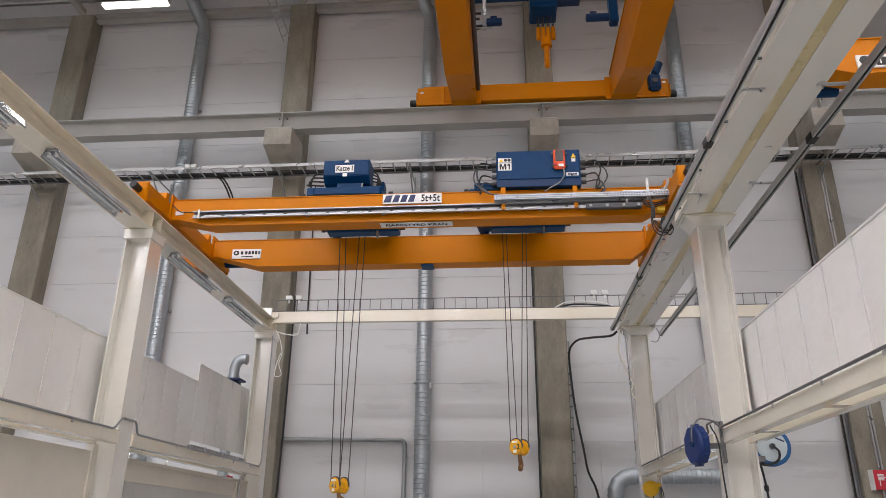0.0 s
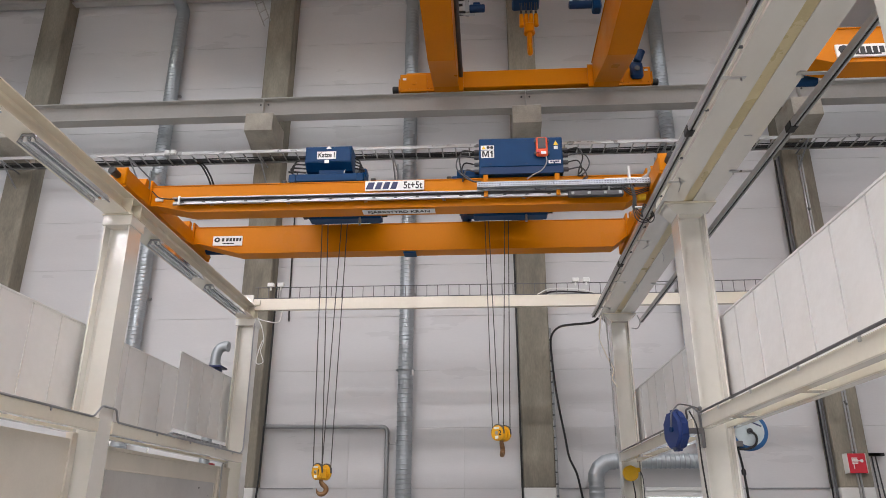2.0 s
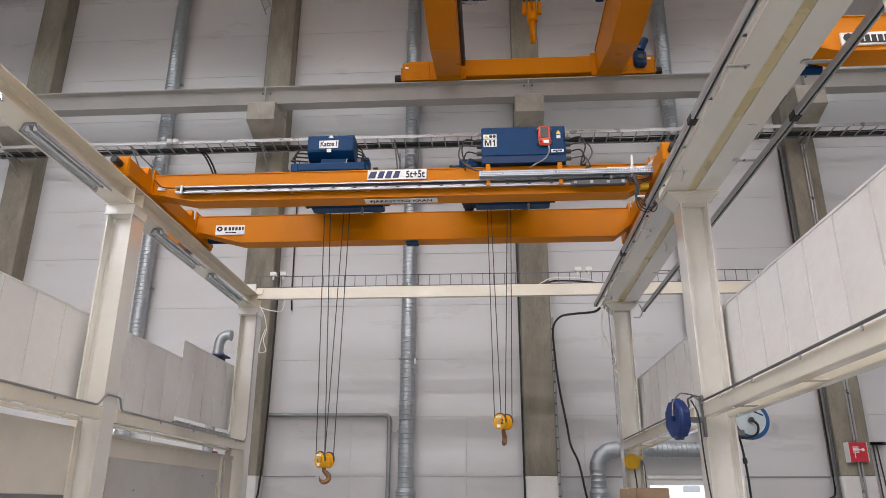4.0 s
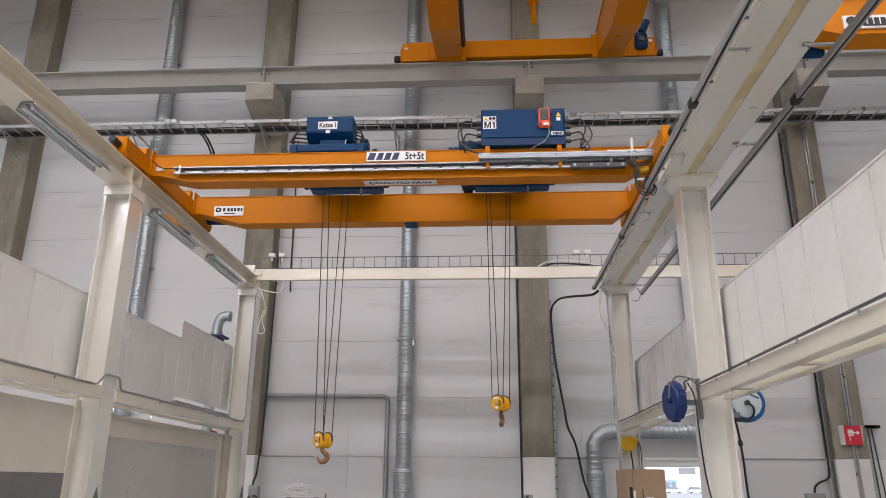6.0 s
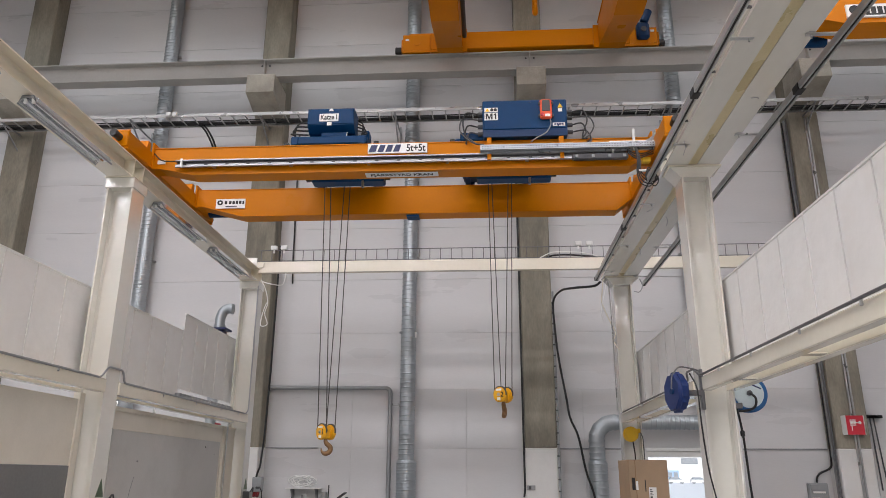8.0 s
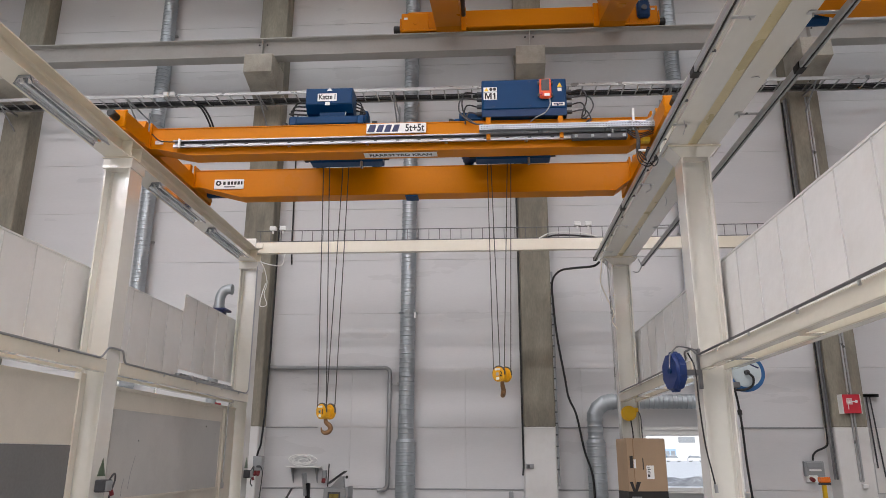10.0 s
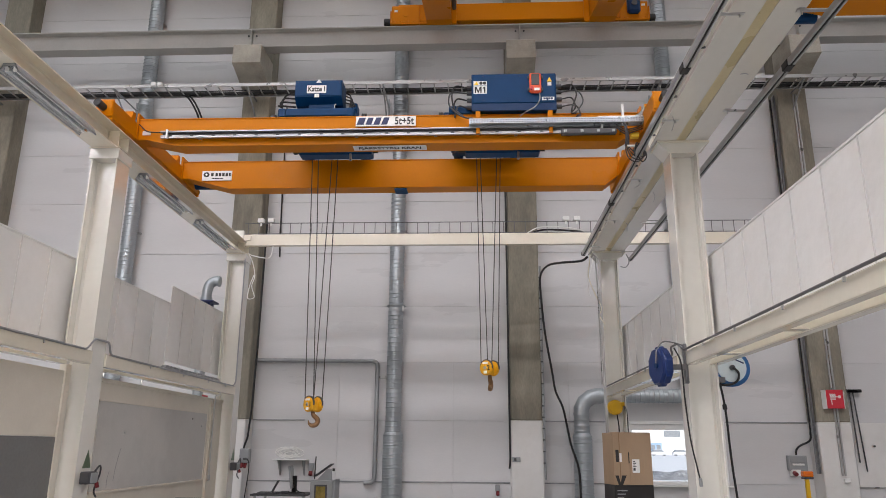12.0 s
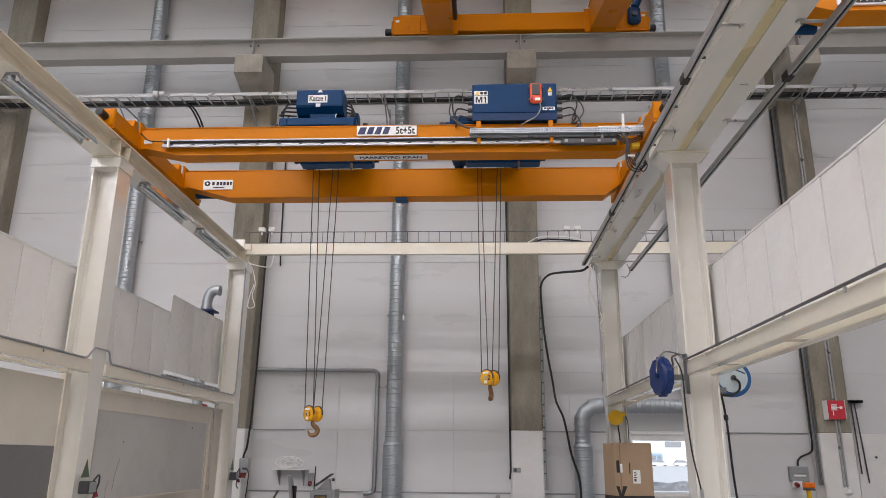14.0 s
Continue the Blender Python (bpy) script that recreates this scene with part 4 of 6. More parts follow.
# ---------------------------------------------------------------- hoist trolleys
def sheave_block(x, y, z, number, parent):
    """Twin-sheave bottom block with its hook, the axle slightly turned."""
    turn = Matrix.Translation((x, y, z)) @ Matrix.Rotation(radians(-38), 4, "Z")
    blk = part("hook_block", moved(bx((-0.045, -0.045, -0.085), (0.045, 0.045, 0.05), 0.015), turn), M_YELLOW, parent, "yellow twin sheave hook block")
    for y0, y1 in ((-0.095, -0.042), (0.042, 0.095)):
        part("sheave_cover", moved(cyl((0, y0, 0), (0, y1, 0), 0.092, seg=28, bev=0.014), turn), M_YELLOW, blk, smooth=True)
        mid = (y0 + y1) / 2
        part("sheave_groove", moved(cyl((0, mid - 0.012, 0.012), (0, mid + 0.012, 0.012), 0.094, seg=28), turn), M_DARK, blk)
    part("axle_cap", moved(cyl((0, -0.103, 0), (0, -0.09, 0), 0.022, seg=16), turn), M_ZINC, blk)
    part("marking_plate", moved(bx((-0.042, -0.0985, 0.045), (0.042, -0.092, 0.07), 0.004), turn), M_WHITE, blk)
    part("load_plate", moved(bx((-0.025, -0.0985, -0.07), (0.025, -0.092, -0.035), 0.004), turn), M_WHITE, blk)
    text(number, 0.085, turn @ facing(0.052, -0.0975, -0.004), M_INK, blk, squeeze=0.9)
    hook_pts = [(0, 0, -0.08), (0, 0, -0.13), (0.02, 0, -0.165), (0.062, 0, -0.20), (0.075, 0, -0.245), (0.045, 0, -0.29), (-0.01, 0, -0.30), (-0.05, 0, -0.27), (-0.062, 0, -0.225)]
    path = smooth_path(hook_pts, 5)
    n = len(path)
    rads = [0.026 + 0.010 * math.sin(math.pi * min(1, k / n * 1.1)) - (0.022 * max(0, k / n - 0.72) / 0.28) for k in range(n)]
    part("hook", moved(tube(path, 0.03, 12, None, rads), Matrix.Translation((x, y, z)) @ Matrix.Rotation(radians(12 if number == "1" else 78), 4, "Z") @ Matrix.Scale(0.84, 4)), M_HOOK, blk, "worn brown steel hook", smooth=True)
    return blk


def hoist_trolley(x, hook, number, upper):
    t = thing("hoist_trolley", (x, 9.1, 5.7), "dark blue hoist trolley with hook on the crane girders", "hoist trolley", "hoists on the crane")
    body = part("frame", bx((x - 0.50, 8.47, 5.70), (x + 0.50, 9.0, 5.81), 0.012), M_BLUE, t)
    part("rear_frame", bx((x - 0.50, 9.45, 5.69), (x + 0.50, 9.86, 5.90), 0.012), M_BLUE, t)
    for dx in (-0.48, 0.40):
        part("cross_member", bx((x + dx, 8.45, 5.685), (x + dx + 0.08, 10.08, 5.80), 0.006), M_BLUE, t)
    drum = part("drum", cyl((x - 0.42, 9.18, 5.66), (x + 0.46, 9.18, 5.66), 0.14, seg=30, bev=0.01), M_DARK, t, "grooved rope drum")
    part("rope_guide", bx((x - 0.30, 8.86, 5.33), (x + 0.68, 9.06, 5.45), 0.015), M_BLUE, t)
    part("drum_side", bx((x - 0.50, 8.95, 5.54), (x - 0.44, 9.38, 5.82), 0.01), M_BLUE, t)
    part("drum_side", bx((x + 0.46, 8.95, 5.54), (x + 0.52, 9.38, 5.82), 0.01), M_BLUE, t)
    part("hoist_motor", cyl((x + 0.50, 9.12, 5.86), (x + 0.66, 9.12, 5.86), 0.10, seg=22, bev=0.012), M_BLUEDARK, t)
    part("gearbox", bx((x - 0.60, 9.02, 5.72), (x - 0.50, 9.30, 6.0), 0.02), M_BLUE, t)
    for sx in (-0.58, 0.56):
        part("buffer", cyl((x + sx, 8.68, 5.78), (x + sx + 0.06 * (1 if sx > 0 else -1), 8.68, 5.78), 0.04, seg=14), M_BLACK, t)
        part("guide_buffer", cyl((x + 0.19 + sx * 0.8, 8.96, 5.41), (x + 0.19 + sx, 8.96, 5.41), 0.03, seg=14), M_BLACK, t)
    for dx in (-0.4, 0.4):
        for gy in (8.52, 9.97):
            part("wheel", cyl((x + dx, gy - 0.03, 5.745), (x + dx, gy + 0.03, 5.745), 0.06, seg=22), M_BLUEDARK, t)
    part("rope_anchor", bx((x + 0.38, 8.86, 5.24), (x + 0.41, 8.90, 5.34), 0.004), M_ZINC, t)
    if upper:
        ub = part("upper_box", prism([(8.55, 6.245), (8.56, 6.25), (8.86, 6.25), (8.86, 5.93), (8.66, 5.93), (8.55, 6.01)], "x", x - 0.315, x + 0.305), M_BLUE, t, "dark blue electric box")
        part("box_lid", bx((x - 0.305, 8.54, 6.02), (x + 0.295, 8.552, 6.24), 0.005), M_BLUE, ub)
        for sx in (-0.28, 0.27):
            part("screw", cyl((x + sx, 8.541, 6.215), (x + sx, 8.532, 6.215), 0.01, seg=8), M_BLUEDARK, ub)
        nl = part("name_label", bx((x - 0.155, 8.532, 6.055), (x + 0.10, 8.541, 6.165), 0.001), M_WHITE, ub)
        text("Katze I", 0.10, facing(x - 0.027, 8.530, 6.110), M_INK, nl, squeeze=0.80)
        part("small_label", bx((x - 0.05, 8.532, 5.995), (x + 0.01, 8.541, 6.042), 0.001), M_WHITE, ub)
        part("top_triangle", prism([(x - 0.035, 6.205), (x + 0.035, 6.205), (x, 6.255)], "y", 8.532, 8.54), M_WHITE, ub)
        part("box_stand", bx((x - 0.14, 8.62, 5.80), (x + 0.2, 8.84, 5.935), 0.006), M_BLUE, t)
        part("side_box", bx((x + 0.22, 8.86, 5.80), (x + 0.46, 9.05, 6.07), 0.012), M_BLUE, t)
        part("type_plate", bx((x + 0.29, 8.853, 5.985), (x + 0.41, 8.861, 6.05)), M_GREYBOX, t)
        part("hang_cable", tube([(x + 0.22, 8.6, 5.920), (x + 0.215, 8.58, 5.9), (x + 0.20, 8.56, 5.72)], 0.006, 6), M_WHITE, t)
        for i in range(4):
            part("cable", tube(smooth_path([(x - 0.33, 8.7, 6.120 - 0.06 * i), (x - 0.47 - 0.03 * i, 8.7, 6.110 - 0.05 * i), (x - 0.52, 8.72, 5.940), (x - 0.42 - 0.03 * i, 8.74, 5.820)], 6), 0.012, 8), M_BLACK, t, "black cable")
            part("cable", tube(smooth_path([(x + 0.33, 8.7, 6.140 - 0.05 * i), (x + 0.40 + 0.02 * i, 8.7, 6.070 - 0.04 * i), (x + 0.38, 8.72, 5.920), (x + 0.33, 8.74, 5.820)], 6), 0.010, 8), M_BLACK, t, "black cable")
    hx, hz = hook
    ca, sa = math.cos(radians(-38)), math.sin(radians(-38))
    for off, tx in ((-0.068, None), (0.068, None)):
        for lx in (-0.082, 0.082):
            px, py = hx + lx * ca - off * sa, 9.12 + lx * sa + off * ca
            top = x - 0.15 + (0.0 if off < 0 else 0.05) + (0.0 if lx < 0 else 0.27)
            part("rope", tube([(px, py, hz + 0.02), (top, 9.1 + off, 5.42)], 0.0065, 6), M_ROPE, t, "steel wire rope")
    sheave_block(hx, 9.12, hz, number, t)
    return t


hoist_trolley(-2.05, (-2.03, 2.10), "1", True)
hoist_trolley(0.16, (0.16, 2.55), "2", False)

# ---------------------------------------------------------------- neighbouring crane of the same kind
near = thing("bridge_crane", (5.8, 5.6, 5.33), "orange bridge crane of the neighbouring bay", "bridge crane")
girder(5.60, 5.335, 5.70, 2.68, 9.1, 3.10, 8.68, 5.43, near)
girder(4.1, 5.335, 5.70, 2.68, 9.1, 3.10, 8.68, 5.43, near)
for rx in (2.58, 9.2):
    part("end_carriage", bx((rx - 0.1, 3.6, 5.37), (rx + 0.1, 6.5, 5.585), 0.008), M_ORANGE, near)
part("travel_motor", cyl((2.69, 5.98, 5.40), (3.10, 5.98, 5.40), 0.055, seg=18, bev=0.01), M_BLUE, near, "blue travel motor")
np_ = part("maker_plate", bx((3.12, 5.592, 5.385), (3.72, 5.612, 5.515), 0.002), M_WHITE, near, "white maker plate with dark marks")
part("emblem", prism([(3.19 + 0.05 * math.cos(a * math.tau / 8), 5.46 + 0.045 * math.sin(a * math.tau / 8)) for a in range(8)], "y", 5.588, 5.594), M_INK, np_)
for k in range(8):
    part("name_bar", bx((3.27 + 0.055 * k, 5.588, 5.418), (3.31 + 0.055 * k, 5.594, 5.485)), M_INK, np_)
part("number_bar", bx((3.28, 5.588, 5.405), (3.50, 5.594, 5.418)), M_INK, np_)
far_run = thing("runway_beam", (9.2, 0, 5.02), "white runway beam on the far side of the neighbouring bay", "runway beam", "crane bay runway beams", "structure")
part("beam", prism(h_outline(9.2, CAP_Z, 0.30, 0.28, 0.009, 0.014, 0.027), "y", -4.0, 13.0), M_STEELWHITE, far_run)
part("crane_rail", bx((9.175, -4, CAP_Z + 0.28), (9.225, 13, CAP_Z + 0.31)), M_ZINC, far_run)
for cy in COLS_Y:
    h_column(9.2, cy, CAP_Z)

# ---------------------------------------------------------------- large crane under the roof
big = thing("overhead_crane", (1.0, 14.4, 10.7), "large orange double-girder overhead crane under the roof", "overhead crane")
for cy0, cy1, y_out in ((14.24, 14.56, 0), (-22.56, -22.24, 0)):
    ec = part("end_carriage", bx((-1.72, cy0, 10.76), (3.66, cy1, 11.19), 0.012), M_ORANGE, big)
    for xx, d in ((-1.86, -1), (3.80, 1)):
        part("wheel_box", bx((min(xx, xx - d * 0.62), cy0 - 0.03, 10.70), (max(xx, xx - d * 0.62), cy1 + 0.03, 11.14), 0.012), M_ORANGE, ec)
        part("wheel", cyl((xx - d * 0.32, cy0 + 0.06, 10.80), (xx - d * 0.32, cy1 - 0.06, 10.80), 0.10, seg=24), M_ZINC, ec)
        part("axle_cover", cyl((xx - d * 0.32, cy0 - 0.045, 10.92), (xx - d * 0.32, cy0 - 0.028, 10.92), 0.07, seg=20), M_ORANGE, ec)
        part("buffer", cyl((xx, (cy0 + cy1) / 2, 10.84), (xx + d * 0.19, (cy0 + cy1) / 2, 10.84), 0.085, 0.09, 20, bev=0.015), M_BLACK, ec, "black rubber buffer")
        part("end_plate", bx((min(xx, xx + d * 0.03), cy0 - 0.05, 10.70), (max(xx, xx + d * 0.03), cy1 + 0.05, 11.0), 0.004), M_ORANGE, ec)
        part("type_label", bx((xx - d * 0.14, cy0 - 0.036, 10.98), (xx - d * 0.06, cy0 - 0.03, 11.03)) if d < 0 else bx((xx - 0.14, cy0 - 0.036, 11.02), (xx - 0.06, cy0 - 0.03, 11.07)), M_WHITE, ec)
        for foot in range(5):
            fx = xx - d * (0.06 + 0.15 * foot)
            part("foot_bolt", cyl((fx, cy0 - 0.05, 10.745), (fx, cy0 - 0.02, 10.745), 0.018, seg=6), M_ORANGE, ec)
        part("rail_sweep", bx((min(xx, xx - d * 0.9), cy0 - 0.035, 10.675), (max(xx, xx - d * 0.9), cy0 - 0.02, 10.73), 0.003), M_ORANGE, ec)
for gx in (-0.79, 2.785):
    w = 0.28
    side = [(14.24, 11.30), (14.24, 10.68), (14.0, 10.66), (12.35, 10.20), (-20.3, 10.20), (-22.2, 10.68), (-22.2, 11.30)]
    g = part("girder", prism(side, "x", gx - w + 0.02, gx + w - 0.02), M_ORANGE, big)
    part("top_flange", bx((gx - w, -22.2, 11.30), (gx + w, 14.24, 11.325), 0.004), M_ORANGE, g)
    pts = side[1:6]
    part("bottom_flange", prism(pts + [(u, v - 0.02) for u, v in pts[::-1]], "x", gx - w, gx + w), M_ORANGE, g)
    part("trolley_rail", bx((gx - 0.03, -22, 11.325), (gx + 0.03, 14.1, 11.37)), M_ZINC, g)
    for k in range(7):
        part("bolt", cyl((gx + (0.30 if gx < 0 else -0.30), 14.235, 10.72 + 0.07 * k), (gx + (0.30 if gx < 0 else -0.30), 14.215, 10.72 + 0.07 * k), 0.02, seg=6), M_DARK, g)
for plate_x in (-0.46, 2.47):
    part("joint_flange", bx((plate_x - 0.07, 14.20, 10.66), (plate_x + 0.05, 14.238, 11.24), 0.004), M_ORANGE, big)
part("conductor_pipe", tube([(-0.46, -20, 10.95), (-0.46, 14.05, 10.95)], 0.05, 10), M_DARK, big, "dark cable duct along the girder")
mot = part("travel_motor", bx((3.34, 14.08, 10.80), (3.62, 14.24, 11.22), 0.05), M_BLUEDARK, big, "dark blue geared travel motor")
part("motor_head", cyl((3.50, 14.12, 11.20), (3.62, 14.10, 11.48), 0.09, seg=20, bev=0.015), M_BLUEDARK, mot)
part("motor_cap", cyl((3.48, 14.07, 11.0), (3.48, 14.04, 11.0), 0.06, seg=18), M_DARK, mot)

tr = thing("hoist_trolley", (1.0, 12.4, 11.4), "dark blue hoist trolley hanging an orange hook block", "hoist trolley")
part("frame", bx((-1.0, 11.2, 11.95), (3.0, 11.5, 12.3), 0.01), M_BLUE, tr)
part("frame", bx((-1.0, 12.3, 12.12), (3.0, 12.6, 12.4), 0.01), M_BLUE, tr)
part("winch", bx((0.68, 12.2, 11.66), (1.24, 12.8, 12.3), 0.03), M_BLUE, tr)
part("winch_tail", bx((1.24, 12.3, 11.84), (1.72, 12.5, 11.96), 0.02), M_BLUEDARK, tr)
for sx, ln in ((-0.22, 0.32), (1.83, 0.47)):
    part("drive_motor", cyl((sx, 12.45, 11.50), (sx + ln, 12.45, 11.50), 0.085, seg=20, bev=0.012), M_BLUEDARK, tr)
    part("terminal_box", bx((sx + 0.08, 12.40, 11.57), (sx + 0.22, 12.50, 11.63), 0.01), M_BLUEDARK, tr)
part("gear_unit", bx((2.30, 12.33, 11.32), (2.48, 12.57, 12.15), 0.03), M_BLUE, tr)
part("gear_plate", bx((-0.30, 12.36, 11.36), (-0.22, 12.54, 12.15), 0.01), M_ZINC, tr)
for z, w in ((11.40, 0.2), (11.58, 0.14), (11.72, 0.17)):
    part("gear_rod", cyl((-0.50, 12.42, z), (-0.50 + w, 12.42, z), 0.028, seg=12), M_BLACK, tr)
part("limit_arm", bx((-0.46, 12.38, 11.30), (-0.10, 12.42, 11.34), 0.004), M_ZINC, tr)
hb = part("hook_block", bx((0.90, 12.42, 10.92), (1.10, 12.58, 11.10), 0.03), M_ORANGE, tr, "orange hook block with four rope sockets")
for k in range(4):
    px = 0.85 + 0.10 * k
    part("rope_socket", cyl((px, 12.5, 11.05), (px, 12.5, 11.34), 0.049, 0.043, 16, bev=0.006), M_ORANGE, hb, smooth=True)
    part("socket_neck", cyl((px, 12.5, 11.34), (px, 12.5, 11.42), 0.024, seg=12), M_BLACK, hb)
    for dx in (-0.014, 0.014):
        part("rope", tube([(px + dx, 12.5, 11.4), (px + dx * 1.5, 12.5, 11.64)], 0.008, 6), M_ROPE, hb)
part("swivel", cyl((1.0, 12.5, 10.86), (1.0, 12.5, 11.02), 0.115, 0.105, 22, bev=0.012), M_ORANGE, hb, smooth=True)
path = smooth_path([(1.0, 12.5, 10.86), (1.0, 12.5, 10.76), (1.0, 12.52, 10.66), (1.0, 12.58, 10.56), (1.0, 12.56, 10.45), (1.0, 12.48, 10.40), (1.0, 12.40, 10.46), (1.0, 12.39, 10.55)], 5)
part("hook", tube(path, 0.05, 12, None, [0.055 - 0.03 * max(0, k / len(path) - 0.7) / 0.3 for k in range(len(path))]), M_ORANGE, hb, "orange painted hook", smooth=True)


# ---------------------------------------------------------------- lamps under the left runway beam
def reflector_lamp(y0, y1):
    x, z = -4.325, 5.022
    t = thing("reflector_lamp", (x, y0, z), "unlit twin-tube lamp with white reflector under the runway beam", "lamp", "lamps under the runway beam")
    part("reflector", prism([(x - 0.092, z - 0.085), (x - 0.097, z - 0.085), (x - 0.062, z + 0.0), (x + 0.055, z + 0.0), (x + 0.092, z - 0.085), (x + 0.087, z - 0.085), (x + 0.05, z - 0.006), (x - 0.058, z - 0.006)], "y", y0, y1), M_MIRROR, t)
    part("spine", prism([(x - 0.035, z - 0.006), (x - 0.01, z - 0.06), (x, z - 0.006)], "y", y0 + 0.02, y1 - 0.02), M_MIRROR, t)
    for dx in (-0.045, 0.035):
        part("tube", cyl((x + dx, y0 + 0.05, z - 0.05), (x + dx, y1 - 0.05, z - 0.05), 0.013, seg=12), M_GLOSSTUBE, t, "unlit fluorescent tube", smooth=True)
        for yy in (y0 + 0.03, y1 - 0.05):
            part("holder", bx((x + dx - 0.016, yy, z - 0.07), (x + dx + 0.016, yy + 0.02, z - 0.005), 0.003), M_WHITE, t)
    part("guard_edge", bx((x + 0.084, y0, z - 0.092), (x + 0.094, y1, z - 0.078)), M_GREYBOX, t)
    part("guard_edge", bx((x - 0.100, y0, z - 0.092), (x - 0.090, y1, z - 0.078)), M_GREYBOX, t)
    for yy in (y0, y1 - 0.008):
        part("end_plate", prism([(x - 0.097, z - 0.085), (x - 0.062, z), (x + 0.055, z), (x + 0.092, z - 0.085), (x + 0.04, z - 0.03), (x - 0.06, z - 0.03)], "y", yy, yy + 0.008), M_GREYBOX, t)
    for yy in (y0 + 0.15, y1 - 0.15):
        part("hook", bx((x - 0.02, yy - 0.01, z - 0.002), (x + 0.02, yy + 0.01, z + 0.022), 0.002), M_ZINC, t)


M_GLOSSTUBE = mat("white_glass_tube", (0.82, 0.84, 0.86), 0.12, vary=0.02, coat=0.6)
for a, b in ((3.85, 5.35), (5.87, 7.30), (8.68, 10.18), (10.66, 12.2)):
    reflector_lamp(a, b)

# conductor profiles on both edges of the right runway
def rail_profile(x, y0, y1, z, clamps, sgn):
    t = thing("conductor_profile", (x, y0, z), "long aluminium conductor profile clamped beside the runway beam", "conductor rail", "conductor profiles")
    part("profile", prism([(x - 0.03, z - 0.03), (x - 0.03, z + 0.03), (x + 0.03, z + 0.03), (x + 0.03, z - 0.03), (x + 0.012, z - 0.03), (x + 0.012, z - 0.012), (x - 0.012, z - 0.012), (x - 0.012, z - 0.03)], "y", y0, y1), M_PROFILE, t)
    # Black strip paints the shade into the profile's open groove.
    part("slot_shade", bx((x - 0.011, y0 + 0.01, z - 0.022), (x + 0.011, y1 - 0.01, z - 0.0135)), M_INK, t)
    part("end_cap", bx((x - 0.035, y1, z - 0.035), (x + 0.035, y1 + 0.03, z + 0.035), 0.006), M_BLACK, t)
    for yy in clamps:
        a, b = sorted((x, x - sgn * 0.26))
        part("clamp_arm", bx((a, yy - 0.02, z + 0.03), (b, yy + 0.02, z + 0.045), 0.003), M_ZINC, t)
        part("clamp_screw", cyl((x - sgn * 0.22, yy, z + 0.0), (x - sgn * 0.22, yy, z + 0.06), 0.008, seg=8), M_ZINC, t)
        part("clamp_jaw", bx((x - sgn * 0.22 - 0.025, yy - 0.03, z + 0.045), (x - sgn * 0.22 + 0.025, yy + 0.03, z + 0.062), 0.003), M_ZINC, t)
    for yy in clamps[1:-1:2]:
        part("joint_sleeve", bx((x - 0.038, yy + 0.75, z - 0.036), (x + 0.038, yy + 0.87, z + 0.036), 0.006), M_BLACK, t)


rail_profile(1.93, -3.5, 12.75, 4.985, [-1.0, 1.3, 3.5, 5.3, 7.3, 9.1, 10.9, 12.4], -1)
rail_profile(2.84, -3.5, 13.1, 4.97, [-1.1, 1.2, 3.4, 5.25, 7.05, 9.2, 11.0, 12.7], 1)
gap = tagged(part("runway_gap_plate", bx((2.302, -4.0, CAP_Z + 0.006), (2.403, 13.0, CAP_Z + 0.018)), M_YELLOWCREAM), "yellow cream closing plate between two runway beams", "steel plate", kind="structure")
wires = thing("fairy_cable", (1.98, 4, 5.0), "thin pale cable strapped along the runway beam edge", "cable")
part("cable", tube([(1.985 + 0.012 * math.sin(k * 2.1), -3 + 0.55 * k, 5.008 + 0.006 * math.sin(k * 1.3)) for k in range(29)], 0.009, 6), M_CREAM, wires)
for k in range(14):
    part("tie", bx((1.97, 0.2 + 0.93 * k, 4.995), (2.02, 0.21 + 0.93 * k, 5.018)), M_DARK, wires)
for i, (x0, y0, dy, dz) in enumerate(((2.1, 7.2, 0.15, -0.10), (2.5, 6.3, -0.12, -0.07), (2.45, 9.6, 0.1, -0.1), (2.35, 11.0, 0.05, -0.12), (2.15, 9.4, -0.3, -0.05))):
    part("loose_tie", tube(smooth_path([(x0, y0, 5.018), (x0 + 0.03, y0 + dy * 0.5, 5.018 + dz * 0.4), (x0 + 0.02, y0 + dy, 5.018 + dz)], 5), 0.004, 5), M_PIPE, wires)

rl = thing("roof_ladder", (-5.5, 14.5, 12.9), "small grey steel ladder hanging under the roof", "ladder")
for a, b in (((-5.90, 14.5, 14.42), (-5.27, 14.5, 12.85)), ((-5.70, 14.5, 14.42), (-5.14, 14.5, 13.0))):
    part("stile", tube([a, b], 0.018, 8), M_GREYSTEEL, rl)
for k in range(6):
    f = (k + 0.5) / 6
    part("rung", tube([(-5.90 + 0.63 * f, 14.5, 14.42 - 1.57 * f), (-5.70 + 0.56 * f, 14.5, 14.42 - 1.42 * f)], 0.012, 6), M_GREYSTEEL, rl)
part("hanger", tube([(-5.80, 14.5, 14.41), (-5.80, 14.6, 14.55)], 0.015, 6), M_GREYSTEEL, rl)
for i, (cx, zb) in enumerate(((-6.35, 8.35), (-6.28, 8.5))):
    wall_drop = thing("black_cable", (cx, 14.7, 9.2), "black cable dropping from the cable ladder", "cable", "runs on the wall")
    part("run", tube(smooth_path([(cx - 0.5, 14.7, 9.29), (cx - 0.2, 14.7, 9.24), (cx, 14.8, 8.95), (cx + 0.08, 15.1, 8.6), (cx + 0.1, 15.42, zb)], 6), 0.022, 8), M_BLACK, wall_drop, smooth=True)

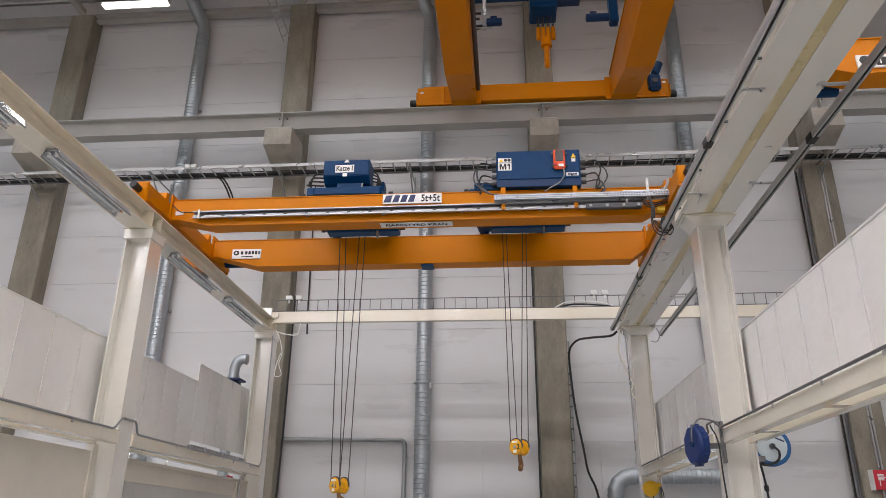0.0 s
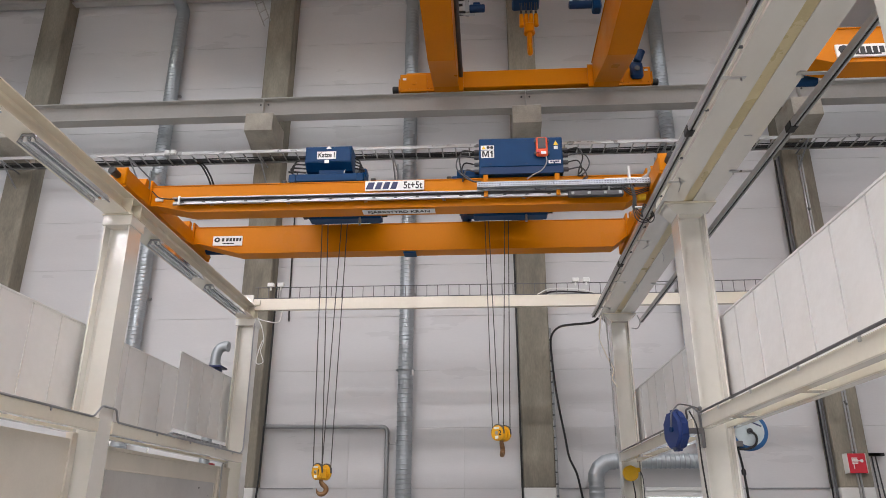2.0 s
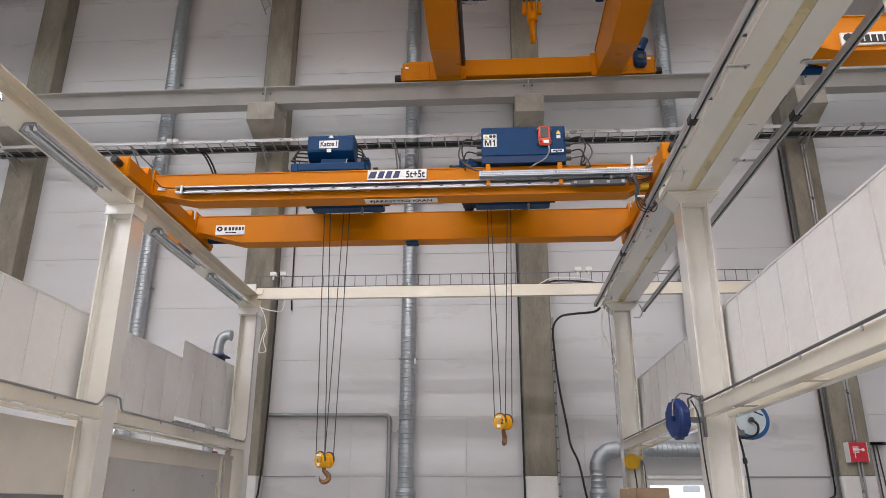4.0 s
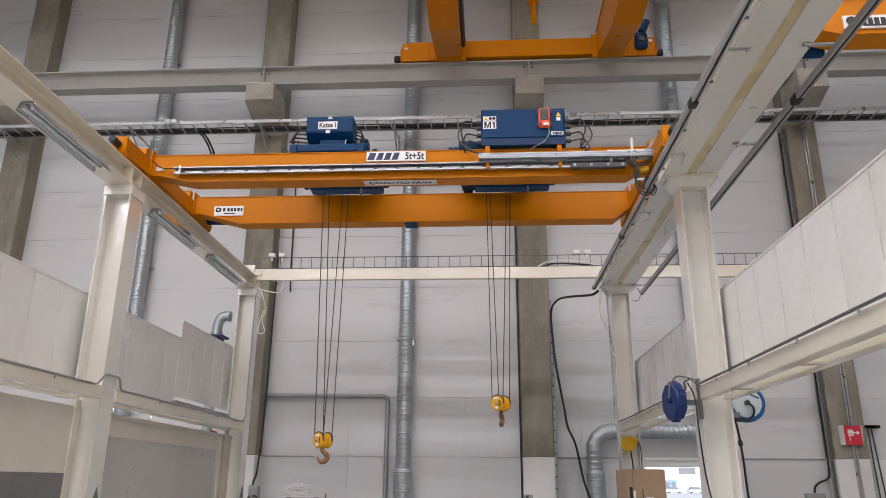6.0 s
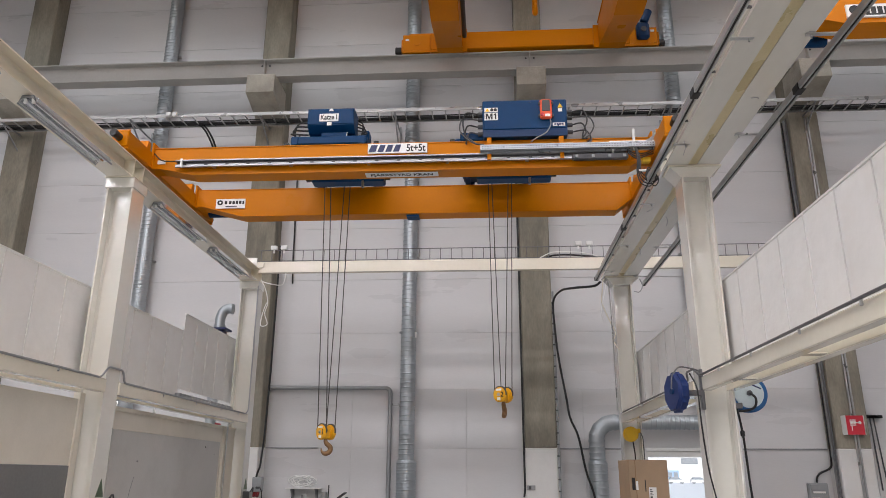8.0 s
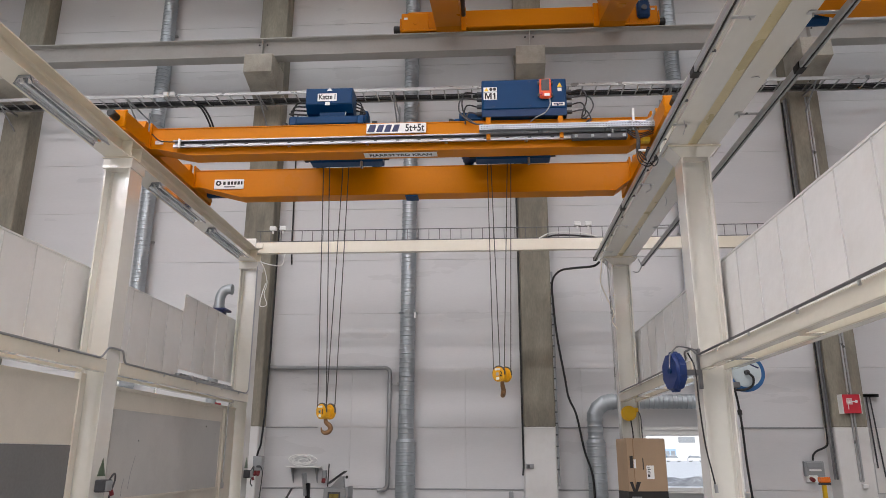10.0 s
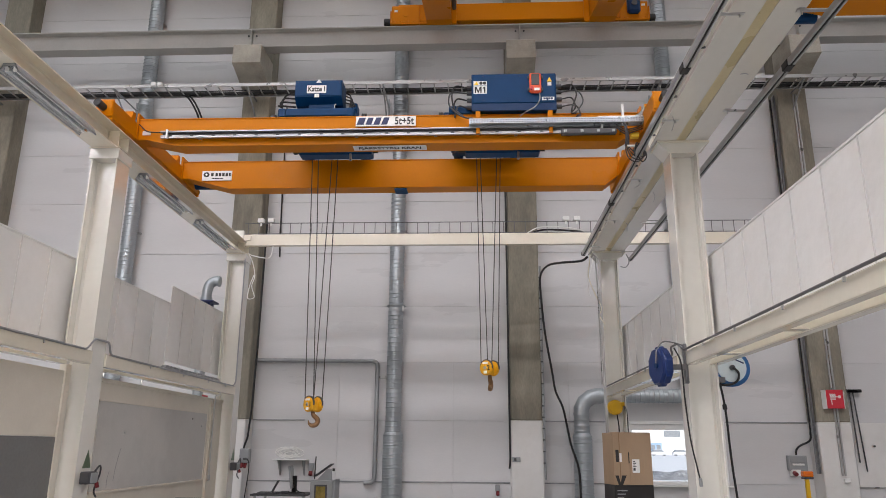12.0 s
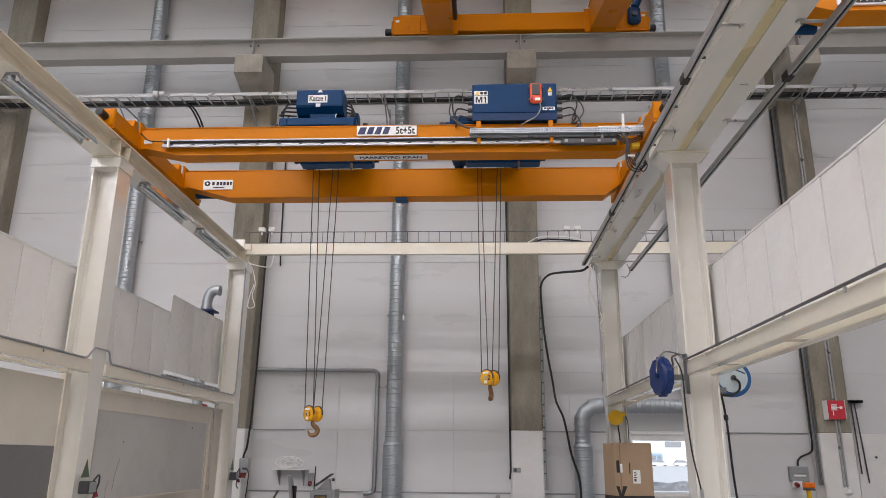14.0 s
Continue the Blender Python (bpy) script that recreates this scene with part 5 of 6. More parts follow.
# ---------------------------------------------------------------- infill below the left beam
infill = thing("partition", (-4.45, 8.15, 0), "cream partition panel between steel columns", "partition", kind="structure")
part("board", bx((-4.48, 8.16, 0), (-4.44, 12.74, 2.35), 0.004), M_INFILL, infill)
part("head_rail", bx((-4.50, 8.16, 2.32), (-4.425, 12.74, 2.365), 0.004), M_INFILL, infill)
part("edge_post", bx((-4.47, 12.15, 0), (-4.40, 12.24, 2.33), 0.004), M_INFILL, infill)
infill2 = thing("partition", (-4.45, 3.5, 0), "cream partition with dark grey lower board", "partition", kind="structure")
part("board", bx((-4.48, 3.52, 1.68), (-4.44, 7.72, 2.37), 0.004), M_INFILL, infill2)
part("lower_board", bx((-4.475, 3.52, 0), (-4.435, 7.72, 1.678), 0.004), M_BOARDDARK, infill2, "dark grey lower board")
part("post", bx((-4.50, 7.70, 0), (-4.42, 7.80, 2.44), 0.004), M_INFILL, infill2)
wb = thing("notice_board", (-4.43, 10.3, 1.08), "large worn grey pin board on the partition", "notice board")
part("board", bx((-4.440, 8.50, 1.08), (-4.422, 12.02, 2.10), 0.003), M_BOARD, wb)
part("frame", bx((-4.438, 8.48, 2.10), (-4.415, 12.04, 2.12), 0.002), M_INFILL, wb)
part("frame", bx((-4.438, 8.48, 1.055), (-4.405, 12.04, 1.08), 0.002), M_INFILL, wb)
part("frame", bx((-4.438, 12.02, 1.08), (-4.415, 12.04, 2.10), 0.002), M_INFILL, wb)
for a, b, z0, z1 in ((9.05, 9.16, 1.18, 1.56), (8.9, 8.93, 1.1, 1.3)):
    part("scratch", tube(smooth_path([(-4.4215, a, z0), (-4.4215, (a + b) / 2 - 0.02, (z0 + z1) / 2), (-4.4215, b, z1)], 4), 0.003, 5), M_GREYBOX, wb)
for yy, zz in ((9.2, 1.75), (11.4, 2.0), (11.8, 1.9)):
    part("pin", cyl((-4.422, yy, zz), (-4.412, yy, zz), 0.012, seg=10), M_ZINC, wb)
fix = thing("long_lamp", (-4.31, 11.0, 2.60), "grey sealed lamp lying above the beam", "lamp")
part("housing", bx((-4.37, 9.85, 2.602), (-4.26, 12.07, 2.645), 0.015), M_PIPE, fix)
part("cover", bx((-4.355, 9.9, 2.643), (-4.275, 12.02, 2.672), 0.014), M_GREYBOX, fix)
for clip_y in (10.3, 11.0, 11.7):
    part("clip", bx((-4.375, clip_y, 2.602), (-4.255, clip_y + 0.03, 2.676), 0.004), M_ZINC, fix)
# Assumed source of the bright line over the partition; added to brighten the gap.
rear_lamp = thing("strip_light", (-5.6, 11.5, 2.66), "assumed lit white strip light behind the partition", "strip light")
part("housing", bx((-5.67, 10.6, 2.70), (-5.53, 12.5, 2.76), 0.01), M_WHITE, rear_lamp)
part("diffuser", bx((-5.65, 10.63, 2.655), (-5.55, 12.47, 2.70), 0.015), M_TUBE, rear_lamp, "lit white diffuser")
for arm_y in (10.9, 12.2):
    part("bracket_arm", bx((-5.62, arm_y, 2.28), (-4.482, arm_y + 0.03, 2.31), 0.003), M_ZINC, rear_lamp)
    part("bracket_post", bx((-5.70, arm_y, 2.28), (-5.672, arm_y + 0.03, 2.74), 0.003), M_ZINC, rear_lamp)
    part("bracket_foot", bx((-5.70, arm_y, 2.28), (-5.62, arm_y + 0.03, 2.31), 0.003), M_ZINC, rear_lamp)
lbl = tagged(part("red_label", bx((-4.44, 11.75, 2.36), (-4.432, 12.0, 2.395)), M_RED), "small red label over the partition", "label")
sidepipe = thing("air_pipe", (-4.20, 12.25, 1.0), "thin zinc air pipe down the partition", "pipe")
part("pipe", tube(bent([(-4.38, 12.3, 2.62), (-4.38, 12.45, 2.45), (-4.38, 12.2, 2.4), (-4.38, 12.2, 1.12)], 0.04), 0.014, 8), M_ZINC, sidepipe, smooth=True)
part("valve", bx((-4.40, 12.17, 1.05), (-4.36, 12.23, 1.14), 0.006), M_ZINC, sidepipe)

for cy in (8.0, 12.9):
    mk = tagged(part("column_mark", prism([(cy - 0.03, 1.355), (cy + 0.14, 1.355), (cy + 0.06, 1.545)], "x", -4.252, -4.246), M_GREEN), "dark green triangle mark painted on a column", "mark", "column marks")
    so = thing("power_socket", (-4.2, cy, 1.2), "dark grey power socket with red plug on a column", "power socket", "column sockets")
    part("box", bx((-4.252, cy - 0.06, 1.19), (-4.14, cy + 0.12, 1.32), 0.012), M_DARK, so)
    part("lid", bx((-4.14, cy - 0.04, 1.20), (-4.125, cy + 0.10, 1.31), 0.008), M_GREYBOX, so)
    part("plug", cyl((-4.14, cy + 0.10, 1.21), (-4.12, cy + 0.10, 1.15), 0.022, seg=14, bev=0.004), M_DARKRED, so, "red plug")
    part("lead", tube(smooth_path([(-4.16, cy + 0.08, 1.32), (-4.14, cy + 0.14, 1.38), (-4.16, cy + 0.2, 1.30), (-4.19, cy + 0.17, 1.12), (-4.15, cy + 0.15, 1.05)], 5), 0.010, 8), M_DARK, so)

# ---------------------------------------------------------------- things on the right columns
reel = thing("cable_reel", (2.0, 7.8, 2.25), "dark blue plastic cable reel on a column", "cable reel")
oct_ = [(7.80 + 0.20 * math.cos((k + 0.5) * math.tau / 8), 2.435 + 0.225 * math.sin((k + 0.5) * math.tau / 8)) for k in range(8)]
shell = prism(oct_, "x", 1.875, 1.995)
bmesh.ops.bevel(shell, geom=shell.edges[:], offset=0.035, segments=3, affect="EDGES")
part("housing", moved(shell, Matrix.Translation((1.935, 7.8, 0)) @ Matrix.Rotation(radians(14), 4, "Z") @ Matrix.Translation((-1.935, -7.8, 0))), M_REELBLUE, reel, smooth=True)
part("bracket", bx((2.185, 7.80, 2.26), (2.222, 7.86, 2.68), 0.006), M_CONDUIT, reel)
part("arm", tube(bent([(2.20, 7.82, 2.66), (2.08, 7.80, 2.69), (1.97, 7.76, 2.70), (1.88, 7.73, 2.60), (1.86, 7.70, 2.46)], 0.04), 0.008, 8), M_CONDUIT, reel)
part("side_stay", bx((1.97, 7.80, 2.40), (2.20, 7.84, 2.46), 0.006), M_CONDUIT, reel)
part("hub", cyl((1.90, 7.76, 2.44), (1.865, 7.75, 2.44), 0.03, seg=14), M_BLUEDARK, reel)
part("cable", tube(smooth_path([(2.06, 7.70, 2.62), (2.11, 7.66, 2.45), (2.12, 7.66, 2.1), (2.15, 7.68, 1.7), (2.20, 7.70, 1.42), (2.22, 7.70, 1.3)], 6), 0.008, 8), M_BLACK, reel, "black cable")
part("cable_end", cyl((2.22, 7.70, 1.32), (2.225, 7.70, 1.24), 0.018, seg=12), M_GREYBOX, reel)

hr = thing("hose_reel", (2.81, 8.2, 2.27), "blue rimmed air hose reel with pale face", "hose reel")
hx_, hy_, hz_ = 2.795, 8.22, 2.465
rim = bmesh.new()
bmesh.ops.create_cone(rim, cap_ends=True, segments=36, radius1=0.205, radius2=0.205, depth=0.10)
bmesh.ops.bevel(rim, geom=[e for e in rim.edges if any(len(f.verts) > 4 for f in e.link_faces)], offset=0.02, segments=2, affect="EDGES")
face_pose = Matrix.Translation((hx_, hy_, hz_)) @ Matrix.Rotation(radians(90), 4, "X")
part("rim", moved(rim, face_pose), mat("rim_blue", (0.01, 0.10, 0.28), 0.35, vary=0.06, scale=8), hr, smooth=True)
part("face", moved(cyl((0, 0, 0.045), (0, 0, 0.058), 0.158, seg=36, bev=0.004), face_pose), M_REELFACE, hr, "pale grey reel face", smooth=True)
part("hub", moved(cyl((0, 0, 0.05), (0, 0, 0.085), 0.028, seg=18), face_pose), M_DARK, hr)
part("mark", moved(bx((-0.02, 0.09, 0.0575), (0.10, 0.105, 0.060)), face_pose @ Matrix.Rotation(radians(-25), 4, "Z")), M_NAVY, hr)
part("feed_hose", tube(smooth_path([(hx_, hy_ - 0.085, hz_), (hx_ + 0.05, hy_ - 0.10, hz_ - 0.06), (hx_ + 0.03, hy_ - 0.09, hz_ - 0.15), (hx_ - 0.08, hy_ - 0.07, hz_ - 0.19), (hx_ - 0.2, hy_ - 0.03, hz_ - 0.17)], 6), 0.013, 8), M_BLACK, hr)
part("mount", bx((2.535, 8.12, 2.30), (2.70, 8.24, 2.36), 0.006), M_CONDUIT, hr)
part("mount_plate", bx((2.535, 8.10, 2.28), (2.555, 8.15, 2.56)), M_CONDUIT, hr)
part("hose", tube(smooth_path([(2.64, 8.16, 2.34), (2.665, 8.15, 2.15), (2.68, 8.14, 1.9), (2.69, 8.14, 1.5), (2.72, 8.14, 1.0), (2.74, 8.14, 0.6)], 6), 0.012, 8), M_BLACK, hr, "black air hose")
part("hose_stop", cyl((2.672, 8.147, 2.07), (2.674, 8.146, 2.01), 0.024, seg=14, bev=0.006), M_BLACK, hr)

yr = thing("cable_reel", (2.33, 12.72, 2.15), "small yellow cable reel on the rear column", "cable reel")
part("housing", cyl((2.33, 12.74, 2.27), (2.33, 12.62, 2.27), 0.125, seg=30, bev=0.025), M_YELLOWPL, yr, smooth=True)
part("face_ring", cyl((2.33, 12.625, 2.27), (2.33, 12.61, 2.27), 0.075, seg=26, bev=0.004), M_YELLOWPL, yr, smooth=True)
part("outlet", bx((2.40, 12.64, 2.29), (2.49, 12.72, 2.36), 0.012), M_YELLOWPL, yr)
part("bracket", bx((2.25, 12.74, 2.2), (2.41, 12.895, 2.36), 0.005), M_DARK, yr)
part("cable", tube(smooth_path([(2.35, 12.63, 2.15), (2.36, 12.62, 2.05), (2.37, 12.62, 1.9), (2.36, 12.62, 1.5)], 5), 0.011, 8), M_BLACK, yr)
part("lead", tube(smooth_path([(2.47, 12.66, 2.33), (2.51, 12.66, 2.25), (2.53, 12.68, 2.1), (2.53, 12.7, 1.5)], 5), 0.009, 8), M_DARK, yr)

loose = thing("loose_cable", (2.1, 12.8, 4.9), "loose pale cables hanging from the rear column head", "cable")
part("cable", tube(smooth_path([(2.05, 12.78, 4.98), (2.02, 12.76, 4.75), (2.0, 12.75, 4.55), (2.10, 12.75, 4.25), (2.2, 12.74, 4.0), (2.16, 12.74, 3.85), (2.25, 12.74, 3.7)], 6), 0.010, 6), M_CREAM, loose)
part("cable", tube(smooth_path([(2.10, 12.74, 4.93), (2.05, 12.74, 4.7), (1.98, 12.74, 4.4), (2.02, 12.74, 4.2)], 6), 0.008, 6), M_WHITE, loose)
part("cable", tube(smooth_path([(2.13, 12.74, 4.93), (2.14, 12.74, 4.6), (2.15, 12.74, 4.0), (2.15, 12.74, 2.9), (2.14, 12.74, 2.66)], 6), 0.013, 6), M_ZINC, loose)
part("hook_strap", tube(smooth_path([(2.70, 12.78, 4.98), (2.74, 12.78, 4.85), (2.68, 12.78, 4.74), (2.58, 12.78, 4.75)], 5), 0.010, 6), M_GREYBOX, loose)
loose2 = thing("loose_cable", (-4.2, 12.75, 4.9), "loose white cable hanging from the rear column head", "cable")
part("cable", tube(smooth_path([(-4.2, 12.74, 5.02), (-4.12, 12.74, 4.98), (-3.9, 12.74, 4.93), (-3.78, 12.74, 4.95), (-3.74, 12.74, 5.15)], 6), 0.010, 6), M_WHITE, loose2)
part("cable", tube(smooth_path([(-4.18, 12.74, 5.0), (-4.10, 12.74, 4.85), (-4.04, 12.74, 4.60), (-4.08, 12.74, 4.40), (-4.02, 12.74, 4.20), (-4.14, 12.74, 4.18), (-4.12, 12.74, 4.4), (-4.06, 12.74, 4.6)], 6), 0.009, 6), M_WHITE, loose2)

# ---------------------------------------------------------------- cables and pipes on the wall
def wall_pipe(name, points, r, material, label, bend=0.12, seg=12, soft=False):
    t = thing(name, points[0], label, "pipe" if "pipe" in name else "cable", "runs on the wall")
    part("run", tube(smooth_path(points, 7) if soft else bent(points, bend), r, seg), material, t, smooth=True)
    return t


gp = wall_pipe("grey_pipe", [(-5.0, 15.34, 3.38), (-4.5, 15.34, 3.36), (-2.09, 15.34, 3.345), (-2.09, 15.34, 0.90), (-2.30, 15.34, 0.89)], 0.045, M_PIPE, "grey steel pipe bending down the wall")
for z in (1.3, 3.0):
    part("clamp", bx((-2.14, 15.33, z), (-2.04, 15.45, z + 0.03), 0.003), M_ZINC, gp)
part("wall_stay", bx((-2.06, 15.33, 2.98), (-1.86, 15.35, 2.995)), M_ZINC, gp)
wall_pipe("black_cable", [(0.62, 14.97, 9.2), (0.64, 14.97, 6.5), (0.645, 14.97, 3.0), (0.65, 14.97, 1.35), (0.63, 14.97, 1.2)], 0.020, M_BLACK, "black cable down a concrete column", 0.05, 8)
wall_pipe("black_cable", [(-4.56, 14.97, 6.4), (-4.57, 14.97, 3.5), (-4.60, 14.97, 2.3), (-4.64, 14.97, 1.75), (-4.69, 14.97, 1.62), (-4.70, 14.96, 1.53)], 0.02, M_BLACK, "thick black cable down a concrete column", 0.05, 8)
wall_pipe("black_cable", [(-4.42, 15.38, 9.3), (-4.40, 15.40, 7.4), (-4.38, 15.42, 6.0), (-4.36, 15.42, 5.65)], 0.016, M_BLACK, "black cable down the wall", 0.05, 8)
wall_pipe("hanging_cable", [(2.0, 12.72, 4.92), (1.88, 12.8, 4.86), (1.6, 13.4, 4.98), (1.42, 14.1, 5.10), (1.33, 14.8, 5.05), (1.345, 14.93, 4.6), (1.40, 14.93, 3.9), (1.52, 14.93, 3.1), (1.58, 14.93, 2.7), (1.72, 14.93, 2.35), (1.84, 14.93, 1.7), (1.98, 14.93, 1.2), (2.0, 14.93, 0.6)], 0.022, M_BLACK, "black cable sagging from the runway to the wall", soft=True)
cdt = wall_pipe("zinc_conduit_pipe", [(1.335, 14.96, 5.3), (1.335, 14.96, 1.0)], 0.022, M_GREYBOX, "zinc conduit with clips along a column")
for k in range(18):
    part("clip", bx((1.30, 14.93, 1.3 + 0.22 * k), (1.345, 14.97, 1.325 + 0.22 * k)), M_DARK, cdt)
for i, (cx, rr, m_) in enumerate(((15.10, 0.018, M_CONDUIT), (15.20, 0.021, M_PIPE), (15.31, 0.016, M_BLACK))):
    wall_pipe("wall_conduit_pipe", [(6.664, cx, 9.25), (6.664, cx, 1.15 if i < 2 else 1.9)], rr, m_, "dark vertical conduit beside a concrete column")
wall_pipe("black_cable", [(6.664, 15.31, 1.95), (6.64, 15.33, 1.78), (6.45, 15.36, 1.68), (6.38, 15.38, 1.6), (6.36, 15.38, 1.5)], 0.02, M_BLACK, "black cable bending to a wall switch", soft=True)
for cx in (7.03, 7.085):
    wall_pipe("zinc_conduit_pipe", [(cx, 14.975, 9.2), (cx, 14.975, 1.12)], 0.02, M_ZINC, "bright zinc conduit down a concrete column")
sb = thing("small_socket", (7.10, 14.97, 1.0), "small white socket under a conduit", "socket")
part("box", bx((7.04, 14.93, 1.0), (7.15, 14.997, 1.08), 0.008), M_WHITE, sb)
part("cover", bx((7.05, 14.925, 1.01), (7.14, 14.932, 1.07), 0.003), M_WHITE, sb)
s3 = thing("wall_switch", (0.77, 14.98, 1.35), "small grey switch on a white column foot", "switch")
part("plate", bx((0.69, 14.97, 1.33), (0.85, 14.997, 1.42), 0.006), M_GREYBOX, s3)
part("rocker", bx((0.72, 14.962, 1.345), (0.77, 14.971, 1.405), 0.004), M_DARK, s3)
for x0, x1, z, h in ((-4.70, 0.66, 0.915, 0.028), (1.33, 3.05, 2.13, 0.03), (5.04, 6.68, 2.13, 0.03), (-4.70, -3.6, 2.13, 0.022), (1.33, 3.0, 0.915, 0.02)):
    tagged(part("trim", bx((x0, 15.428, z - h / 2), (x1, 15.452, z + h / 2), 0.004), M_PIPE), "thin grey rail along the wall", "wall rail", "wall rails", "structure")

# fuse box on the left column, wall shelf, socket
fb = thing("switch_box", (-4.62, 14.95, 1.15), "grey isolator switch with red sockets on a column foot", "switch box")
part("body", bx((-4.745, 14.86, 1.27), (-4.545, 14.998, 1.55), 0.014), M_GREYBOX, fb)
part("handle", bx((-4.66, 14.83, 1.33), (-4.58, 14.865, 1.37), 0.008), M_DARK, fb)
part("lid", bx((-4.73, 14.852, 1.40), (-4.56, 14.862, 1.53), 0.006), M_GREYBOX, fb)
for dx in (-0.10, -0.03):
    part("socket", cyl((-4.60 + dx, 14.93, 1.27), (-4.60 + dx, 14.87, 1.18), 0.034, seg=18, bev=0.008), M_DARKRED, fb, "red three-phase socket")
part("lead", tube(smooth_path([(-4.58, 14.86, 1.35), (-4.53, 14.84, 1.25), (-4.54, 14.85, 1.0), (-4.58, 14.85, 0.6)], 6), 0.010, 8), M_BLACK, fb)
sh = thing("wall_shelf", (-3.8, 15.3, 1.3), "small white wall shelf on brackets", "shelf")
part("board", bx((-4.15, 15.13, 1.325), (-3.46, 15.45, 1.345), 0.004), M_WHITE, sh)
for sx in (-4.05, -3.55):
    part("bracket", prism([(15.45, 1.325), (15.18, 1.325), (15.43, 1.02), (15.45, 1.02)], "x", sx - 0.008, sx + 0.008), M_GREYBOX, sh)
coil = thing("cable_coil", (-3.8, 15.28, 1.35), "tangled coil of white cable on the shelf", "cable")
rnd = random.Random(3)
for k in range(7):
    cx, cz, rr = -3.82 + rnd.uniform(-0.12, 0.12), 1.43 + rnd.uniform(-0.02, 0.02), rnd.uniform(0.12, 0.26)
    pts = [(cx + rr * math.cos(a * math.tau / 16), 15.28 + 0.06 * math.sin(a * math.tau / 16 + k), max(1.357, cz + rr * 0.40 * math.sin(a * math.tau / 16) + 0.01 * k)) for a in range(16)]
    part("loop", tube(smooth_path(pts, 3), 0.010, 6), M_WHITE, coil)
rs = thing("red_socket", (-3.42, 15.4, 1.1), "small grey wall socket with red plug", "socket")
part("box", bx((-3.45, 15.36, 1.10), (-3.36, 15.452, 1.27), 0.01), M_GREYBOX, rs)
part("plug", cyl((-3.405, 15.38, 1.10), (-3.405, 15.34, 1.03), 0.04, seg=16, bev=0.006), M_DARKRED, rs)
part("cable", tube([(-3.32, 15.43, 1.40), (-3.33, 15.43, 0.95)], 0.012, 6), M_BLACK, rs)
rs2 = thing("red_socket", (0.40, 15.4, 0.75), "small grey wall socket with red plug", "socket")
part("box", bx((0.36, 15.37, 0.74), (0.45, 15.452, 0.88), 0.01), M_GREYBOX, rs2)
part("plug", cyl((0.405, 15.39, 0.75), (0.405, 15.35, 0.68), 0.035, seg=16, bev=0.006), M_DARKRED, rs2)

# machine switch, beacon and yellow post at the right
ms = thing("wall_socket_unit", (6.36, 15.38, 1.2), "grey wall socket unit with red stop switch", "socket unit")
part("body", bx((6.18, 15.34, 1.20), (6.55, 15.452, 1.49), 0.012), M_GREYBOX, ms)
part("flap", bx((6.21, 15.325, 1.36), (6.52, 15.345, 1.47), 0.008), M_GREYBOX, ms)
part("window_strip", bx((6.25, 15.318, 1.30), (6.48, 15.342, 1.335), 0.004), M_WHITE, ms)
part("stop_switch", cyl((6.27, 15.34, 1.16), (6.27, 15.24, 1.13), 0.042, seg=18, bev=0.01), M_DARKRED, ms, "red stop switch")
part("switch_base", bx((6.22, 15.33, 1.09), (6.40, 15.45, 1.22), 0.01), M_WHITE, ms)
bc = thing("warning_beacon", (6.40, 14.2, 0), "amber warning lamp on a yellow post", "warning lamp")
part("post", bx((6.02, 14.27, 0), (6.09, 14.33, 1.10), 0.006), M_YELLOWPL, bc, "yellow steel post")
part("base", bx((5.98, 14.24, 1.08), (6.16, 14.36, 1.12), 0.006), M_DARK, bc)
part("lens", bx((5.975, 14.24, 1.12), (6.165, 14.36, 1.22), 0.015), M_AMBER, bc, "amber plastic lens")
part("foot", bx((5.9, 14.15, 0), (6.2, 14.45, 0.02), 0.004), M_YELLOWPL, bc)

fs = thing("fire_hose_sign", (7.030, 14.9, 2.38), "red fire hose sign with white reel symbol on a column", "sign")
part("front", bx((6.860, 14.865, 2.385), (7.185, 14.875, 2.745), 0.003), M_RED, fs)
part("side_flange", prism([(6.845, 14.86), (6.855, 14.86), (6.830, 14.997), (6.820, 14.997)], "z", 2.38, 2.75), M_WHITE, fs)
part("side_flange", prism([(7.188, 14.86), (7.198, 14.86), (7.225, 14.997), (7.215, 14.997)], "z", 2.38, 2.75), M_WHITE, fs)
for k in range(5):
    part("symbol_bar", bx((6.925, 14.860, 2.555 + 0.024 * k), (7.035, 14.866, 2.572 + 0.024 * k)), M_WHITE, fs)
part("symbol_stem", bx((7.035, 14.860, 2.60), (7.090, 14.866, 2.618)), M_WHITE, fs)
part("symbol_knob", cyl((7.110, 14.866, 2.61), (7.110, 14.860, 2.61), 0.03, seg=16), M_WHITE, fs)
part("symbol_hose", bx((6.945, 14.860, 2.46), (6.960, 14.866, 2.55)), M_WHITE, fs)

br = thing("squeegee", (7.66, 15.35, 1.1), "black rubber squeegees with dark handles hung on the wall", "squeegee")
for i, (xa, xb, z0) in enumerate(((7.62, 7.72, 1.19), (7.55, 7.60, 1.36))):
    part("handle", tube([(xa, 15.36, 2.74), (xb, 15.40, z0)], 0.014, 8), M_DARK, br)
    part("blade", bx((xa - 0.12, 15.30, 2.73), (xa + 0.16, 15.42, 2.79), 0.01), M_BLACK, br)
wbd = thing("white_board", (8.3, 15.44, 0.9), "glossy white board fixed to the wall", "white board")
part("board", bx((7.55, 15.425, 0.90), (9.2, 15.45, 2.13), 0.004), M_BASEWHITE, wbd)
